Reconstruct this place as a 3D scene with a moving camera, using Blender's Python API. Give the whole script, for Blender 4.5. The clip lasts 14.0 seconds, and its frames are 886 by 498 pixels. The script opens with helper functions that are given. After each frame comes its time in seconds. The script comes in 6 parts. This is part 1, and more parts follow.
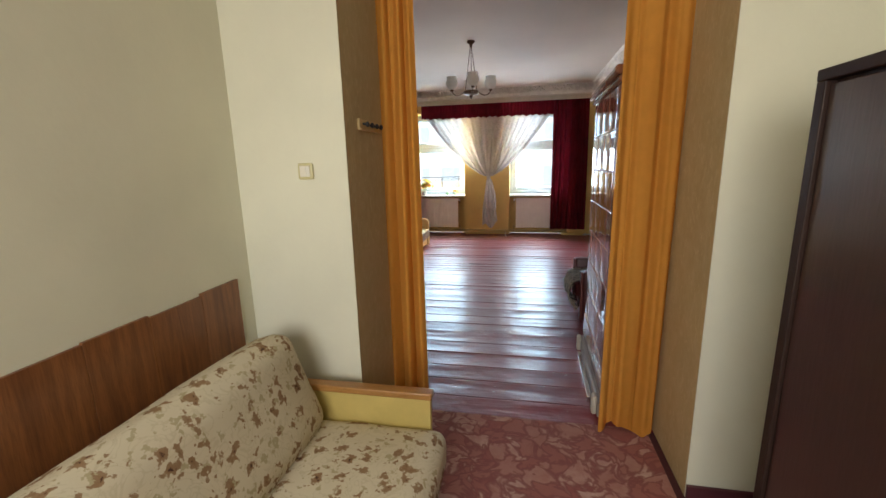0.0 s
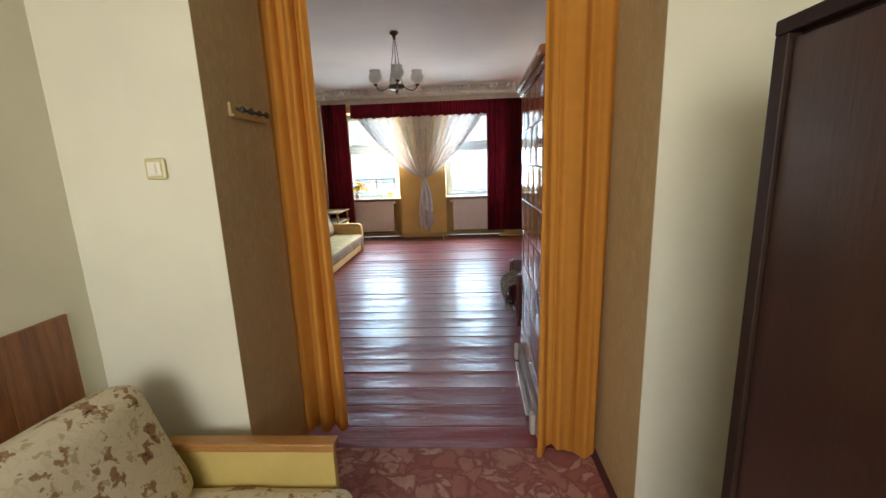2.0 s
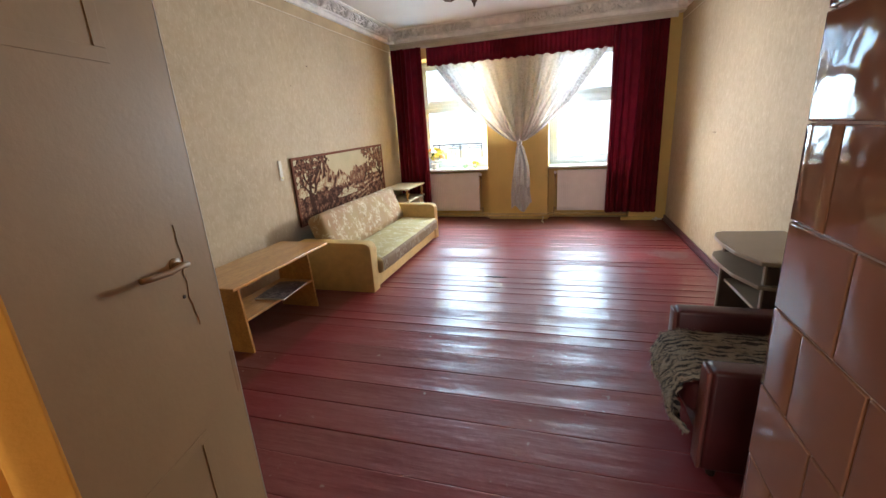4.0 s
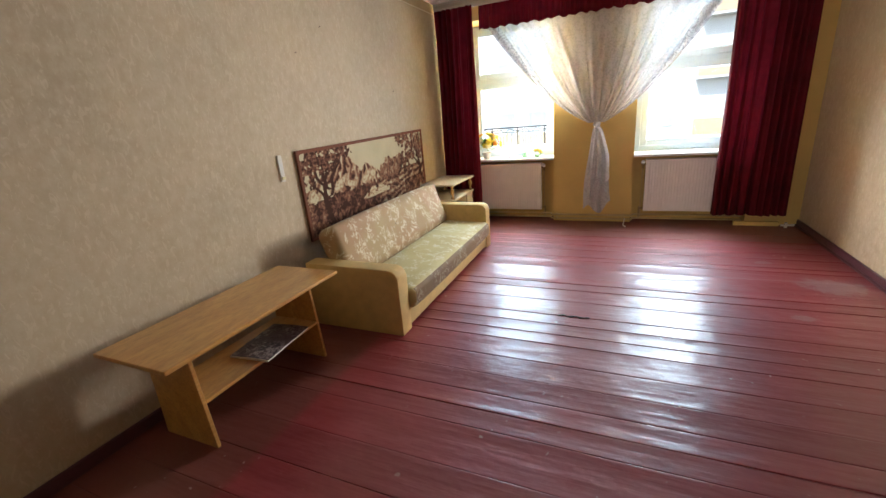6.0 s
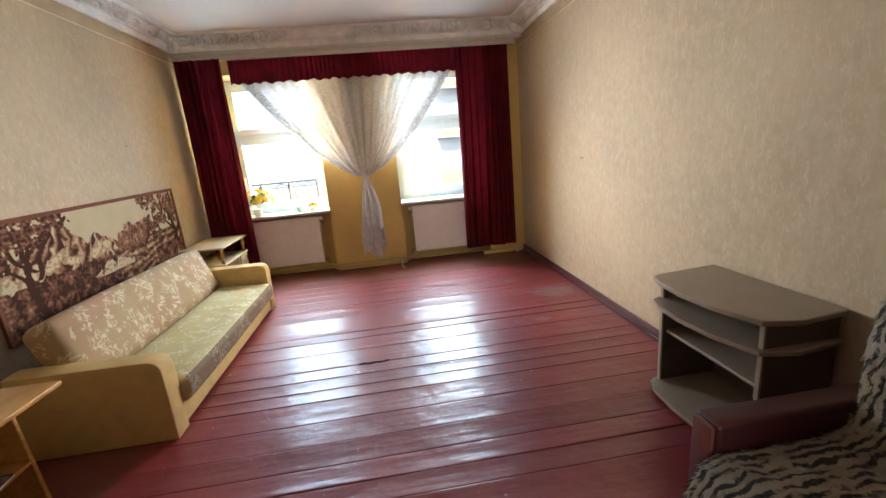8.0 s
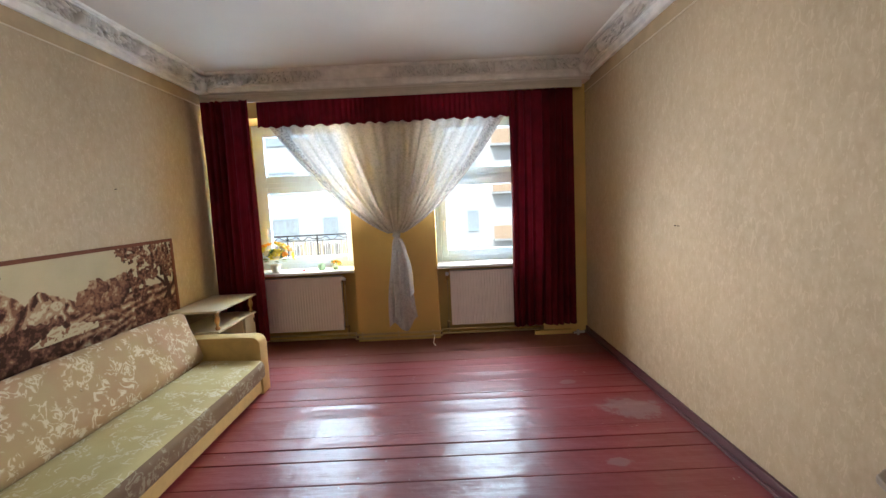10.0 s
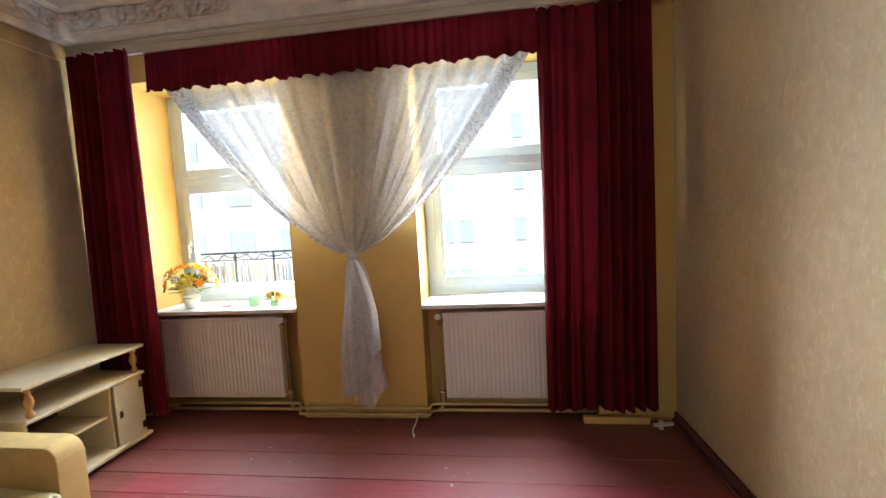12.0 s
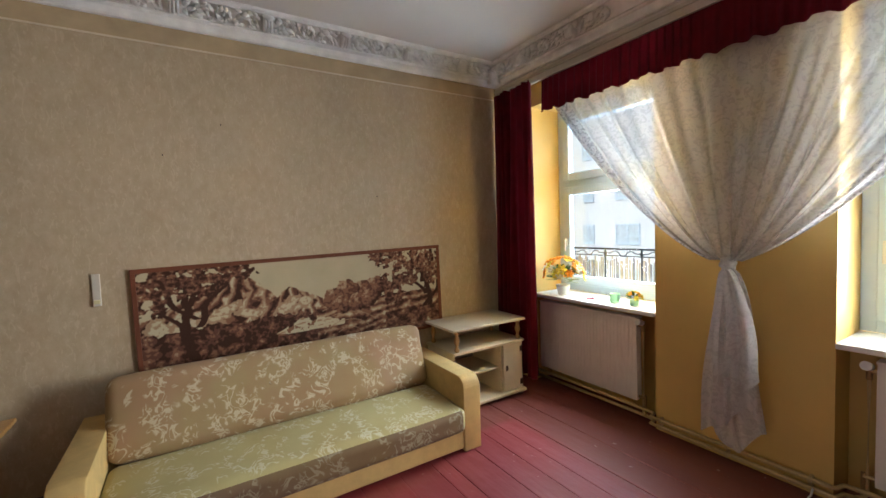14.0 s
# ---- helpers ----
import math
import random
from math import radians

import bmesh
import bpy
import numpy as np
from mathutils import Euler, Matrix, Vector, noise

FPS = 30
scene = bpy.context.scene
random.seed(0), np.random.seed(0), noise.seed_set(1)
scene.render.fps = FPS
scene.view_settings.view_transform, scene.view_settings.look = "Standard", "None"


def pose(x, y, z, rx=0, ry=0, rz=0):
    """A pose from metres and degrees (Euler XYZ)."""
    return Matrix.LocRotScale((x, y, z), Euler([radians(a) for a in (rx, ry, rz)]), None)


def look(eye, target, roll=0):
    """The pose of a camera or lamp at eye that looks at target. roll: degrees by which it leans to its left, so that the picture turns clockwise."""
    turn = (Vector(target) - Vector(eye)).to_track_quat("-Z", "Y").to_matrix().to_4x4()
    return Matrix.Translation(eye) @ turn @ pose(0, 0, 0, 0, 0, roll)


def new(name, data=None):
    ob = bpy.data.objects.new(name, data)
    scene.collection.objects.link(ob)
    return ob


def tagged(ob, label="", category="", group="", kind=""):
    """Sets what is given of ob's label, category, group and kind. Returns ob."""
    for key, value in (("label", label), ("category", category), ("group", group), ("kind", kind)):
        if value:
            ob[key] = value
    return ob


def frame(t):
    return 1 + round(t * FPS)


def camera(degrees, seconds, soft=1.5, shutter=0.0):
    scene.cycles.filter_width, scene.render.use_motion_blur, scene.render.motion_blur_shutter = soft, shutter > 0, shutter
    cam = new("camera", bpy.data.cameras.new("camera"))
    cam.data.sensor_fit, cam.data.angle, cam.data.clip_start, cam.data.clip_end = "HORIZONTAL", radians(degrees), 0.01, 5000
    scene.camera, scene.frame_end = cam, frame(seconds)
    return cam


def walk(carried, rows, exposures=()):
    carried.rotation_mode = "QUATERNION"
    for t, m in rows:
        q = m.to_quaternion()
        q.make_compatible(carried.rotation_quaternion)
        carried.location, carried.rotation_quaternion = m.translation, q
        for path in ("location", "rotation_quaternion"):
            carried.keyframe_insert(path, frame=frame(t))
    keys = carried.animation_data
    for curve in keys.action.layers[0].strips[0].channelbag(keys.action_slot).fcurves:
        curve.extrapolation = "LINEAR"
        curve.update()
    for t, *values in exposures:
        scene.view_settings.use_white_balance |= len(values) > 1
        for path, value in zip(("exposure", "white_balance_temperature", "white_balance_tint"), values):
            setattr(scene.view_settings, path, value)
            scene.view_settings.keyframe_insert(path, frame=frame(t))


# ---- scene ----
cam = camera(94.6, 14.0)
PATH = [
    (0, (0.154, -0.465, 1.614), (-0.226, 1.456, 1.205), -1.32),
    (0.5, (0.148, -0.470, 1.629), (-0.035, 1.504, 1.368), -1.60),
    (1, (0.176, -0.482, 1.631), (0.168, 1.499, 1.362), -2.34),
    (1.5, (0.184, -0.431, 1.599), (0.192, 1.538, 1.251), -2.15),
    (2, (0.264, -0.100, 1.569), (0.151, 1.856, 1.166), -2.06),
    (2.5, (0.282, 0.303, 1.544), (0.073, 2.242, 1.102), -2.26),
    (3, (0.284, 0.922, 1.590), (-0.046, 2.830, 1.089), -2.60),
    (3.5, (0.246, 1.384, 1.578), (-0.156, 3.271, 1.054), -2.69),
    (4, (0.141, 1.820, 1.581), (-0.429, 3.653, 1.020), -3.64),
    (4.2, (0.095, 1.991, 1.581), (-0.562, 3.794, 1.016), -3.69),
    (6.3, (-0.309, 3.059, 1.550), (-1.092, 4.790, 0.925), -4.88),
    (6.5, (-0.318, 3.062, 1.544), (-0.978, 4.842, 0.915), -5.12),
    (7, (-0.344, 3.047, 1.539), (-0.603, 4.927, 0.908), -5.18),
    (7.5, (-0.325, 3.031, 1.542), (-0.267, 4.942, 0.955), -5.40),
    (8, (-0.292, 3.007, 1.574), (-0.067, 4.938, 1.103), -5.06),
    (8.2, (-0.278, 3.007, 1.589), (-0.040, 4.948, 1.169), -4.90),
    (10.3, (-0.040, 4.274, 1.590), (-0.062, 6.264, 1.391), -2.58),
    (10.5, (-0.033, 4.465, 1.598), (-0.041, 6.454, 1.392), -2.60),
    (11, (0.157, 5.019, 1.586), (0.093, 7.006, 1.363), -2.90),
    (11.5, (0.268, 5.473, 1.583), (0.186, 7.458, 1.358), -2.90),
    (12, (0.427, 5.891, 1.539), (0.168, 7.868, 1.383), -3.13),
    (12.5, (0.573, 6.047, 1.554), (-0.147, 7.908, 1.419), -2.68),
    (13, (0.606, 6.028, 1.556), (-0.564, 7.646, 1.438), -2.16),
    (13.5, (0.609, 6.001, 1.564), (-0.878, 7.334, 1.457), -1.95),
    (14, (0.583, 5.962, 1.586), (-1.113, 7.015, 1.477), -2.07),
]
walk(cam, [(t, look(eye, target, roll)) for t, eye, target, roll in PATH],
     exposures=[(0.0, 1.55), (1.5, 1.63), (2.5, 1.63), (4.0, 1.82), (6.5, 1.7), (8.0, 1.75), (10.5, 1.2), (11.5, 1.25), (12.1, 1.5), (12.6, 1.6), (13.2, 1.22), (14.0, 1.02)])


# ---- world, daylight and lamps ----
world = bpy.data.worlds.new("sky")
scene.world = world
world.use_nodes = True
wn = world.node_tree.nodes
sky = wn.new("ShaderNodeTexSky")
sky.sky_type = "NISHITA"
sky.sun_disc = False
sky.sun_elevation, sky.sun_rotation = radians(48), radians(205)
wn["Background"].inputs["Strength"].default_value = 0.10
world.node_tree.links.new(sky.outputs["Color"], wn["Background"].inputs["Color"])

sun_data = bpy.data.lights.new("sun", "SUN")
sun_data.energy, sun_data.angle, sun_data.color = 1.75, radians(0.5), (1.0, 0.97, 0.93)
sun = new("sun", sun_data)
sun.matrix_world = look((-6, -14, 20), (0, 0, 0))


def window_light(name, x, y, z, w, h, energy, toward, color, spread=180.0):
    """Daylight in a window's opening, sent towards a point; a narrow spread keeps it in its own direction."""
    data = bpy.data.lights.new(name, "AREA")
    data.shape, data.size, data.size_y, data.energy, data.color = "RECTANGLE", w, h, energy, color
    data.spread = radians(spread)
    ob = new(name, data)
    ob.matrix_world = look((x, y, z), toward)
    return ob


for wx in (-1.785, 0.485):
    window_light("daylight_from_high_sky", wx, 9.62, 2.25, 1.1, 0.9, 18, (wx, 9.62 - 0.42, 2.25 - 0.906), (0.80, 0.90, 1.0), 76)
    window_light("daylight_from_sky", wx, 9.60, 2.22, 1.12, 0.95, 15, (wx, 8.60, 1.90), (0.42, 0.69, 1.0))
    window_light("daylight_from_street", wx, 9.60, 1.55, 1.12, 1.20, 25, (wx, 8.60, 1.95), (0.60, 0.80, 1.0))
window_light("daylight_slanting", -1.785, 9.60, 1.75, 1.1, 1.4, 70, (-1.785 + 0.906, 9.60 - 0.423, 1.76), (1.0, 0.975, 0.955), 75)
window_light("daylight_slanting", 0.485, 9.60, 1.75, 1.1, 1.4, 37, (0.485 - 0.70, 9.60 - 0.714, 1.76), (1.0, 0.975, 0.955), 90)
# Added lamp at the unseen rear window, to light the small room.
window_light("added_light_small_room", -0.38, -2.62, 1.95, 1.7, 1.4, 26, (-0.2, 1.4, 1.7), (1.0, 0.975, 0.94))


# ---- materials ----
def nodes_of(name):
    m = bpy.data.materials.new(name)
    m.use_nodes = True
    nt = m.node_tree
    return m, nt, nt.nodes["Principled BSDF"]


def nd(nt, kind, **kw):
    n = nt.nodes.new(kind)
    for k, v in kw.items():
        n.inputs[k].default_value = v
    return n


def coords(nt, scale=(1, 1, 1), use="Object", rot=(0, 0, 0)):
    t = nt.nodes.new("ShaderNodeTexCoord")
    mp = nt.nodes.new("ShaderNodeMapping")
    mp.inputs["Scale"].default_value = scale
    mp.inputs["Rotation"].default_value = rot
    nt.links.new(t.outputs[use], mp.inputs["Vector"])
    return mp.outputs["Vector"]


def noise_tex(nt, vec, scale, detail=4.0, rough=0.55, distort=0.0):
    n = nd(nt, "ShaderNodeTexNoise", Scale=scale, Detail=detail, Roughness=rough, Distortion=distort)
    nt.links.new(vec, n.inputs["Vector"])
    return n.outputs["Fac"]


def ramp(nt, fac, stops):
    r = nt.nodes.new("ShaderNodeValToRGB")
    e = r.color_ramp.elements
    while len(e) < len(stops):
        e.new(0.5)
    for el, (p, c) in zip(e, stops):
        el.position = p
        el.color = (*c, 1) if len(c) == 3 else (c[0], c[0], c[0], 1)
    nt.links.new(fac, r.inputs["Fac"])
    return r.outputs["Color"]


def mixc(nt, fac, a, b, mode="MIX"):
    m = nt.nodes.new("ShaderNodeMix")
    m.data_type, m.blend_type = "RGBA", mode
    for sock, val in ((m.inputs[0], fac), (m.inputs[6], a), (m.inputs[7], b)):
        if isinstance(val, bpy.types.NodeSocket):
            nt.links.new(val, sock)
        elif isinstance(val, (int, float)):
            sock.default_value = val
        else:
            sock.default_value = (*val, 1)
    return m.outputs[2]


def math_n(nt, op, a, b=0.5):
    m = nt.nodes.new("ShaderNodeMath")
    m.operation = op
    for sock, val in ((m.inputs[0], a), (m.inputs[1], b)):
        if isinstance(val, bpy.types.NodeSocket):
            nt.links.new(val, sock)
        else:
            sock.default_value = val
    return m.outputs[0]


def bump(nt, bsdf, height, strength, dist=0.01):
    b = nd(nt, "ShaderNodeBump", Strength=strength, Distance=dist)
    nt.links.new(height, b.inputs["Height"])
    nt.links.new(b.outputs["Normal"], bsdf.inputs["Normal"])
    nt.links.new(b.outputs["Normal"], bsdf.inputs["Coat Normal"])


def plain(name, color, rough=0.5, metal=0.0, vary=0.12, scale=6.0, bumpy=0.05, fine=60.0, coat=0.0, trans=0.0, spec=0.5, use="Object"):
    """A painted or solid surface with a coarse and a fine variation."""
    m, nt, b = nodes_of(name)
    v = coords(nt, use=use)
    big, small = noise_tex(nt, v, scale), noise_tex(nt, v, fine, 3)
    dark = tuple(c * (1 - vary) for c in color)
    light = tuple(min(1, c * (1 + vary)) for c in color)
    col = mixc(nt, ramp(nt, big, [(0.3, (0.0,)), (0.7, (1.0,))]), dark, light)
    col = mixc(nt, math_n(nt, "MULTIPLY", small, vary), col, tuple(c * 0.6 for c in color))
    nt.links.new(col, b.inputs["Base Color"])
    r = nt.nodes.new("ShaderNodeMapRange")
    r.inputs[3].default_value, r.inputs[4].default_value = max(0.02, rough - 0.08), min(1, rough + 0.08)
    nt.links.new(big, r.inputs[0])
    nt.links.new(r.outputs[0], b.inputs["Roughness"])
    b.inputs["Metallic"].default_value = metal
    b.inputs["Coat Weight"].default_value = coat
    b.inputs["Specular IOR Level"].default_value = spec
    if bumpy:
        bump(nt, b, small, bumpy)
    if trans:
        out = nt.nodes["Material Output"]
        tr = nt.nodes.new("ShaderNodeBsdfTranslucent")
        nt.links.new(col, tr.inputs["Color"])
        mx = nt.nodes.new("ShaderNodeMixShader")
        mx.inputs[0].default_value = trans
        nt.links.new(b.outputs[0], mx.inputs[1])
        nt.links.new(tr.outputs[0], mx.inputs[2])
        nt.links.new(mx.outputs[0], out.inputs["Surface"])
    return m


def wood(name, light, dark, rough=0.35, scale=(1, 1, 1), rings=3.0, coat=0.3, rot=(0, 0, 0), polish=0.15):
    """Veneer or plywood: grain stretched along the axis with the smallest scale."""
    m, nt, b = nodes_of(name)
    v = coords(nt, scale, rot=rot)
    base = noise_tex(nt, v, rings, 6, 0.6, 1.2)
    grain = noise_tex(nt, v, rings * 14, 4, 0.6)
    col = mixc(nt, ramp(nt, base, [(0.3, (0.0,)), (0.72, (1.0,))]), light, dark)
    col = mixc(nt, ramp(nt, grain, [(0.45, (0.0,)), (0.75, (0.5,))]), col, tuple(c * 0.55 for c in dark))
    nt.links.new(col, b.inputs["Base Color"])
    b.inputs["Roughness"].default_value = rough
    b.inputs["Coat Weight"].default_value = coat
    b.inputs["Coat Roughness"].default_value = polish
    bump(nt, b, grain, 0.06)
    return m


def wallpaper(name, base, fleck):
    m, nt, b = nodes_of(name)
    v = coords(nt)
    blot = noise_tex(nt, v, 1.1, 4)
    mid = noise_tex(nt, coords(nt, (12, 12, 8)), 1.8, 6, 0.7)
    col = mixc(nt, ramp(nt, blot, [(0.3, (0.0,)), (0.75, (1.0,))]), tuple(c * 0.86 for c in base), tuple(c * 1.05 for c in base))
    col = mixc(nt, ramp(nt, mid, [(0.38, (0.0,)), (0.68, (0.45,))]), col, fleck)
    streak = noise_tex(nt, coords(nt, (36, 36, 15)), 1.0, 2, 0.45, 1.6)
    col = mixc(nt, ramp(nt, streak, [(0.585, (0.0,)), (0.64, (0.21,)), (0.70, (0.21,))]), col, tuple(min(1, c * 1.22) for c in fleck))
    nt.links.new(col, b.inputs["Base Color"])
    b.inputs["Roughness"].default_value = 0.75
    b.inputs["Specular IOR Level"].default_value = 0.3
    bump(nt, b, streak, 0.12, 0.004)
    return m


M_PAPER = wallpaper("beige_wallpaper", (0.475, 0.37, 0.24), (0.585, 0.482, 0.34))
M_JAMB = wallpaper("olive_tan_wallpaper", (0.50, 0.375, 0.19), (0.58, 0.46, 0.27))
M_BORDER = plain("plain_tan_border", (0.47, 0.355, 0.21), 0.7, bumpy=0.03)
M_OCHRE = plain("ochre_wall_paint", (0.66, 0.445, 0.13), 0.5, vary=0.08, scale=2.0, bumpy=0.05)
M_CREAM = plain("cream_wall_paint", (0.69, 0.668, 0.52), 0.7, vary=0.06, scale=1.5, bumpy=0.08, fine=40)
M_CEIL = plain("ceiling_whitewash", (0.66, 0.61, 0.56), 0.85, vary=0.06, scale=0.9, bumpy=0.05)
M_PLASTER = plain("stucco_plaster", (0.84, 0.82, 0.79), 0.75, vary=0.12, scale=9.0, bumpy=0.15)
M_WHITE = plain("white_gloss_paint", (0.80, 0.80, 0.78), 0.3, vary=0.04, bumpy=0.02)
# White frames; the bluish shade of backlighting is put into this colour.
M_UPVC = plain("blue_shaded_white_frame", (0.62, 0.75, 0.86), 0.3, vary=0.03, bumpy=0.0)
M_RAD = plain("radiator_enamel", (0.80, 0.75, 0.71), 0.35, vary=0.04, bumpy=0.0)
M_PIPE = plain("painted_pipe", (0.55, 0.40, 0.18), 0.4, vary=0.15, bumpy=0.05)
M_RAIL = plain("greyed_cream_paint", (0.56, 0.51, 0.43), 0.5, vary=0.08)
M_SKIRT = plain("dark_red_skirting_paint", (0.09, 0.026, 0.033), 0.35, vary=0.08, bumpy=0.08)
M_VELVET = plain("wine_red_velvet", (0.105, 0.004, 0.009), 0.85, vary=0.3, scale=5, bumpy=0.1, trans=0.11, spec=0.2)
M_ORANGE = plain("orange_curtain_cloth", (0.69, 0.305, 0.052), 0.85, vary=0.04, scale=18, bumpy=0.15, fine=160, trans=0.38, spec=0.2)
M_VINYL = plain("wine_red_vinyl", (0.065, 0.012, 0.013), 0.38, vary=0.2, bumpy=0.1)
M_VINYL_L = plain("faded_red_brown_vinyl", (0.16, 0.05, 0.042), 0.4, vary=0.2, bumpy=0.08)
M_GREYWOOD = plain("grey_brown_laminate", (0.31, 0.245, 0.18), 0.4, vary=0.12, scale=4)
M_GREYDARK = plain("dark_laminate_panel", (0.11, 0.078, 0.058), 0.5, vary=0.2)
M_BEIGELAM = plain("cream_laminate", (0.62, 0.52, 0.36), 0.4, vary=0.08)
M_TURNED = wood("turned_honey_wood", (0.52, 0.28, 0.10), (0.36, 0.17, 0.05), 0.35, (6, 6, 2))
M_PLY = wood("lacquered_plywood", (0.68, 0.385, 0.115), (0.43, 0.195, 0.046), 0.28, (3.0, 0.75, 3.0), 1.7, 0.5)
M_ARMY = plain("ochre_upholstery_cloth", (0.58, 0.40, 0.15), 0.8, vary=0.1, scale=12, bumpy=0.12, fine=220)
M_ARMW = plain("ochre_painted_board", (0.55, 0.42, 0.13), 0.5, vary=0.1)
M_ARMT = wood("orange_brown_wood_edge", (0.45, 0.22, 0.06), (0.30, 0.13, 0.03), 0.4, (1, 6, 6))
M_PANEL = wood("mahogany_veneer_panel", (0.30, 0.115, 0.036), (0.13, 0.044, 0.017), 0.36, (6.0, 6.0, 0.4), 3.2, 0.2)
M_WARD = wood("dark_lacquered_walnut", (0.040, 0.019, 0.014), (0.030, 0.014, 0.010), 0.35, (3.0, 3.0, 0.4), 2.0, 1.0, polish=0.02)
M_WARD2 = wood("worn_walnut_veneer", (0.090, 0.045, 0.018), (0.055, 0.026, 0.011), 0.5, (4.0, 4.0, 0.35), 2.4, 0.15)
M_WARDTRIM = plain("black_brown_trim", (0.030, 0.016, 0.012), 0.5, vary=0.2, spec=0.2)
M_FRAME = plain("reddish_brown_frame", (0.175, 0.062, 0.034), 0.7, vary=0.15, spec=0.1)
M_CHROME = plain("worn_chrome", (0.75, 0.74, 0.72), 0.2, 1.0, vary=0.08, bumpy=0.0)
M_BRASS = plain("aged_brass", (0.42, 0.30, 0.14), 0.35, 1.0, vary=0.2, bumpy=0.03)
M_IRON = plain("dark_bronze_metal", (0.11, 0.07, 0.05), 0.35, 0.9, vary=0.2, bumpy=0.03)
M_BLACK = plain("black_iron", (0.035, 0.035, 0.038), 0.5, 0.3, vary=0.2)
M_FROST = plain("frosted_glass", (0.88, 0.87, 0.85), 0.35, vary=0.05, trans=0.6, bumpy=0.0)
M_DOOR = plain("dull_cream_door_paint", (0.47, 0.315, 0.155), 0.52, vary=0.12, scale=1.6, bumpy=0.06)
M_HANDLE = plain("paint_smeared_brass", (0.40, 0.255, 0.125), 0.45, 0.1, vary=0.3)
M_SWITCH = plain("yellowed_plastic", (0.62, 0.56, 0.30), 0.4, vary=0.06, bumpy=0.0)
M_IVORY = plain("ivory_plastic", (0.78, 0.74, 0.62), 0.35, vary=0.04, bumpy=0.0)
M_GROUT = plain("stove_grout", (0.50, 0.33, 0.25), 0.8, vary=0.2)
M_METALGREY = plain("grey_painted_plinth", (0.30, 0.27, 0.25), 0.45, vary=0.25, bumpy=0.1)
M_SUB = plain("dark_subfloor", (0.02, 0.012, 0.010), 0.9)
M_REED = plain("dry_reed", (0.46, 0.35, 0.24), 0.8, vary=0.3, scale=20)
M_REED2 = plain("weathered_slat", (0.22, 0.20, 0.20), 0.8, vary=0.3, scale=20)
M_LEAF = plain("leaf_green", (0.10, 0.20, 0.03), 0.5, vary=0.3, scale=40)
M_PETAL_O = plain("orange_petal", (0.95, 0.42, 0.06), 0.6, vary=0.2, scale=40, trans=0.65)
M_PETAL_Y = plain("yellow_petal", (0.95, 0.76, 0.14), 0.6, vary=0.2, scale=40, trans=0.65)
M_PETAL_W = plain("cream_petal", (0.88, 0.82, 0.62), 0.6, vary=0.1, scale=40, trans=0.65)
M_PINK = plain("pink_plastic", (0.65, 0.18, 0.22), 0.4)
M_JAR = plain("green_tinted_glass", (0.42, 0.62, 0.45), 0.15, vary=0.1, trans=0.5, bumpy=0.0)
M_FACADE = plain("pale_render", (0.82, 0.84, 0.85), 0.85, vary=0.04, scale=0.3)
M_FACWIN = plain("far_window_glass", (0.60, 0.69, 0.74), 0.4, vary=0.2, bumpy=0.0)
M_ORPANEL = plain("orange_balcony_panel", (0.80, 0.58, 0.40), 0.6)
M_ASPHALT = plain("asphalt", (0.05, 0.05, 0.05), 0.9, vary=0.2)
M_ROOF = plain("roof_tiles_far", (0.28, 0.12, 0.08), 0.8, vary=0.2)
M_CABLE = plain("white_cable", (0.75, 0.72, 0.66), 0.4, bumpy=0.0)
M_STRING = plain("pale_border_strip", (0.68, 0.58, 0.42), 0.6, bumpy=0.0)
M_NAIL = plain("rusty_nail", (0.08, 0.05, 0.04), 0.6, 0.5)


def glass_material():
    m, nt, b = nodes_of("window_glass")
    out = nt.nodes["Material Output"]
    nt.nodes.remove(b)
    tr, gl = nt.nodes.new("ShaderNodeBsdfTransparent"), nt.nodes.new("ShaderNodeBsdfGlossy")
    gl.inputs["Roughness"].default_value = 0.02
    tr.inputs["Color"].default_value = (0.96, 0.98, 0.97, 1)
    fr = nd(nt, "ShaderNodeFresnel", IOR=1.45)
    mx = nt.nodes.new("ShaderNodeMixShader")
    nt.links.new(fr.outputs[0], mx.inputs[0])
    nt.links.new(tr.outputs[0], mx.inputs[1])
    nt.links.new(gl.outputs[0], mx.inputs[2])
    nt.links.new(mx.outputs[0], out.inputs["Surface"])
    return m


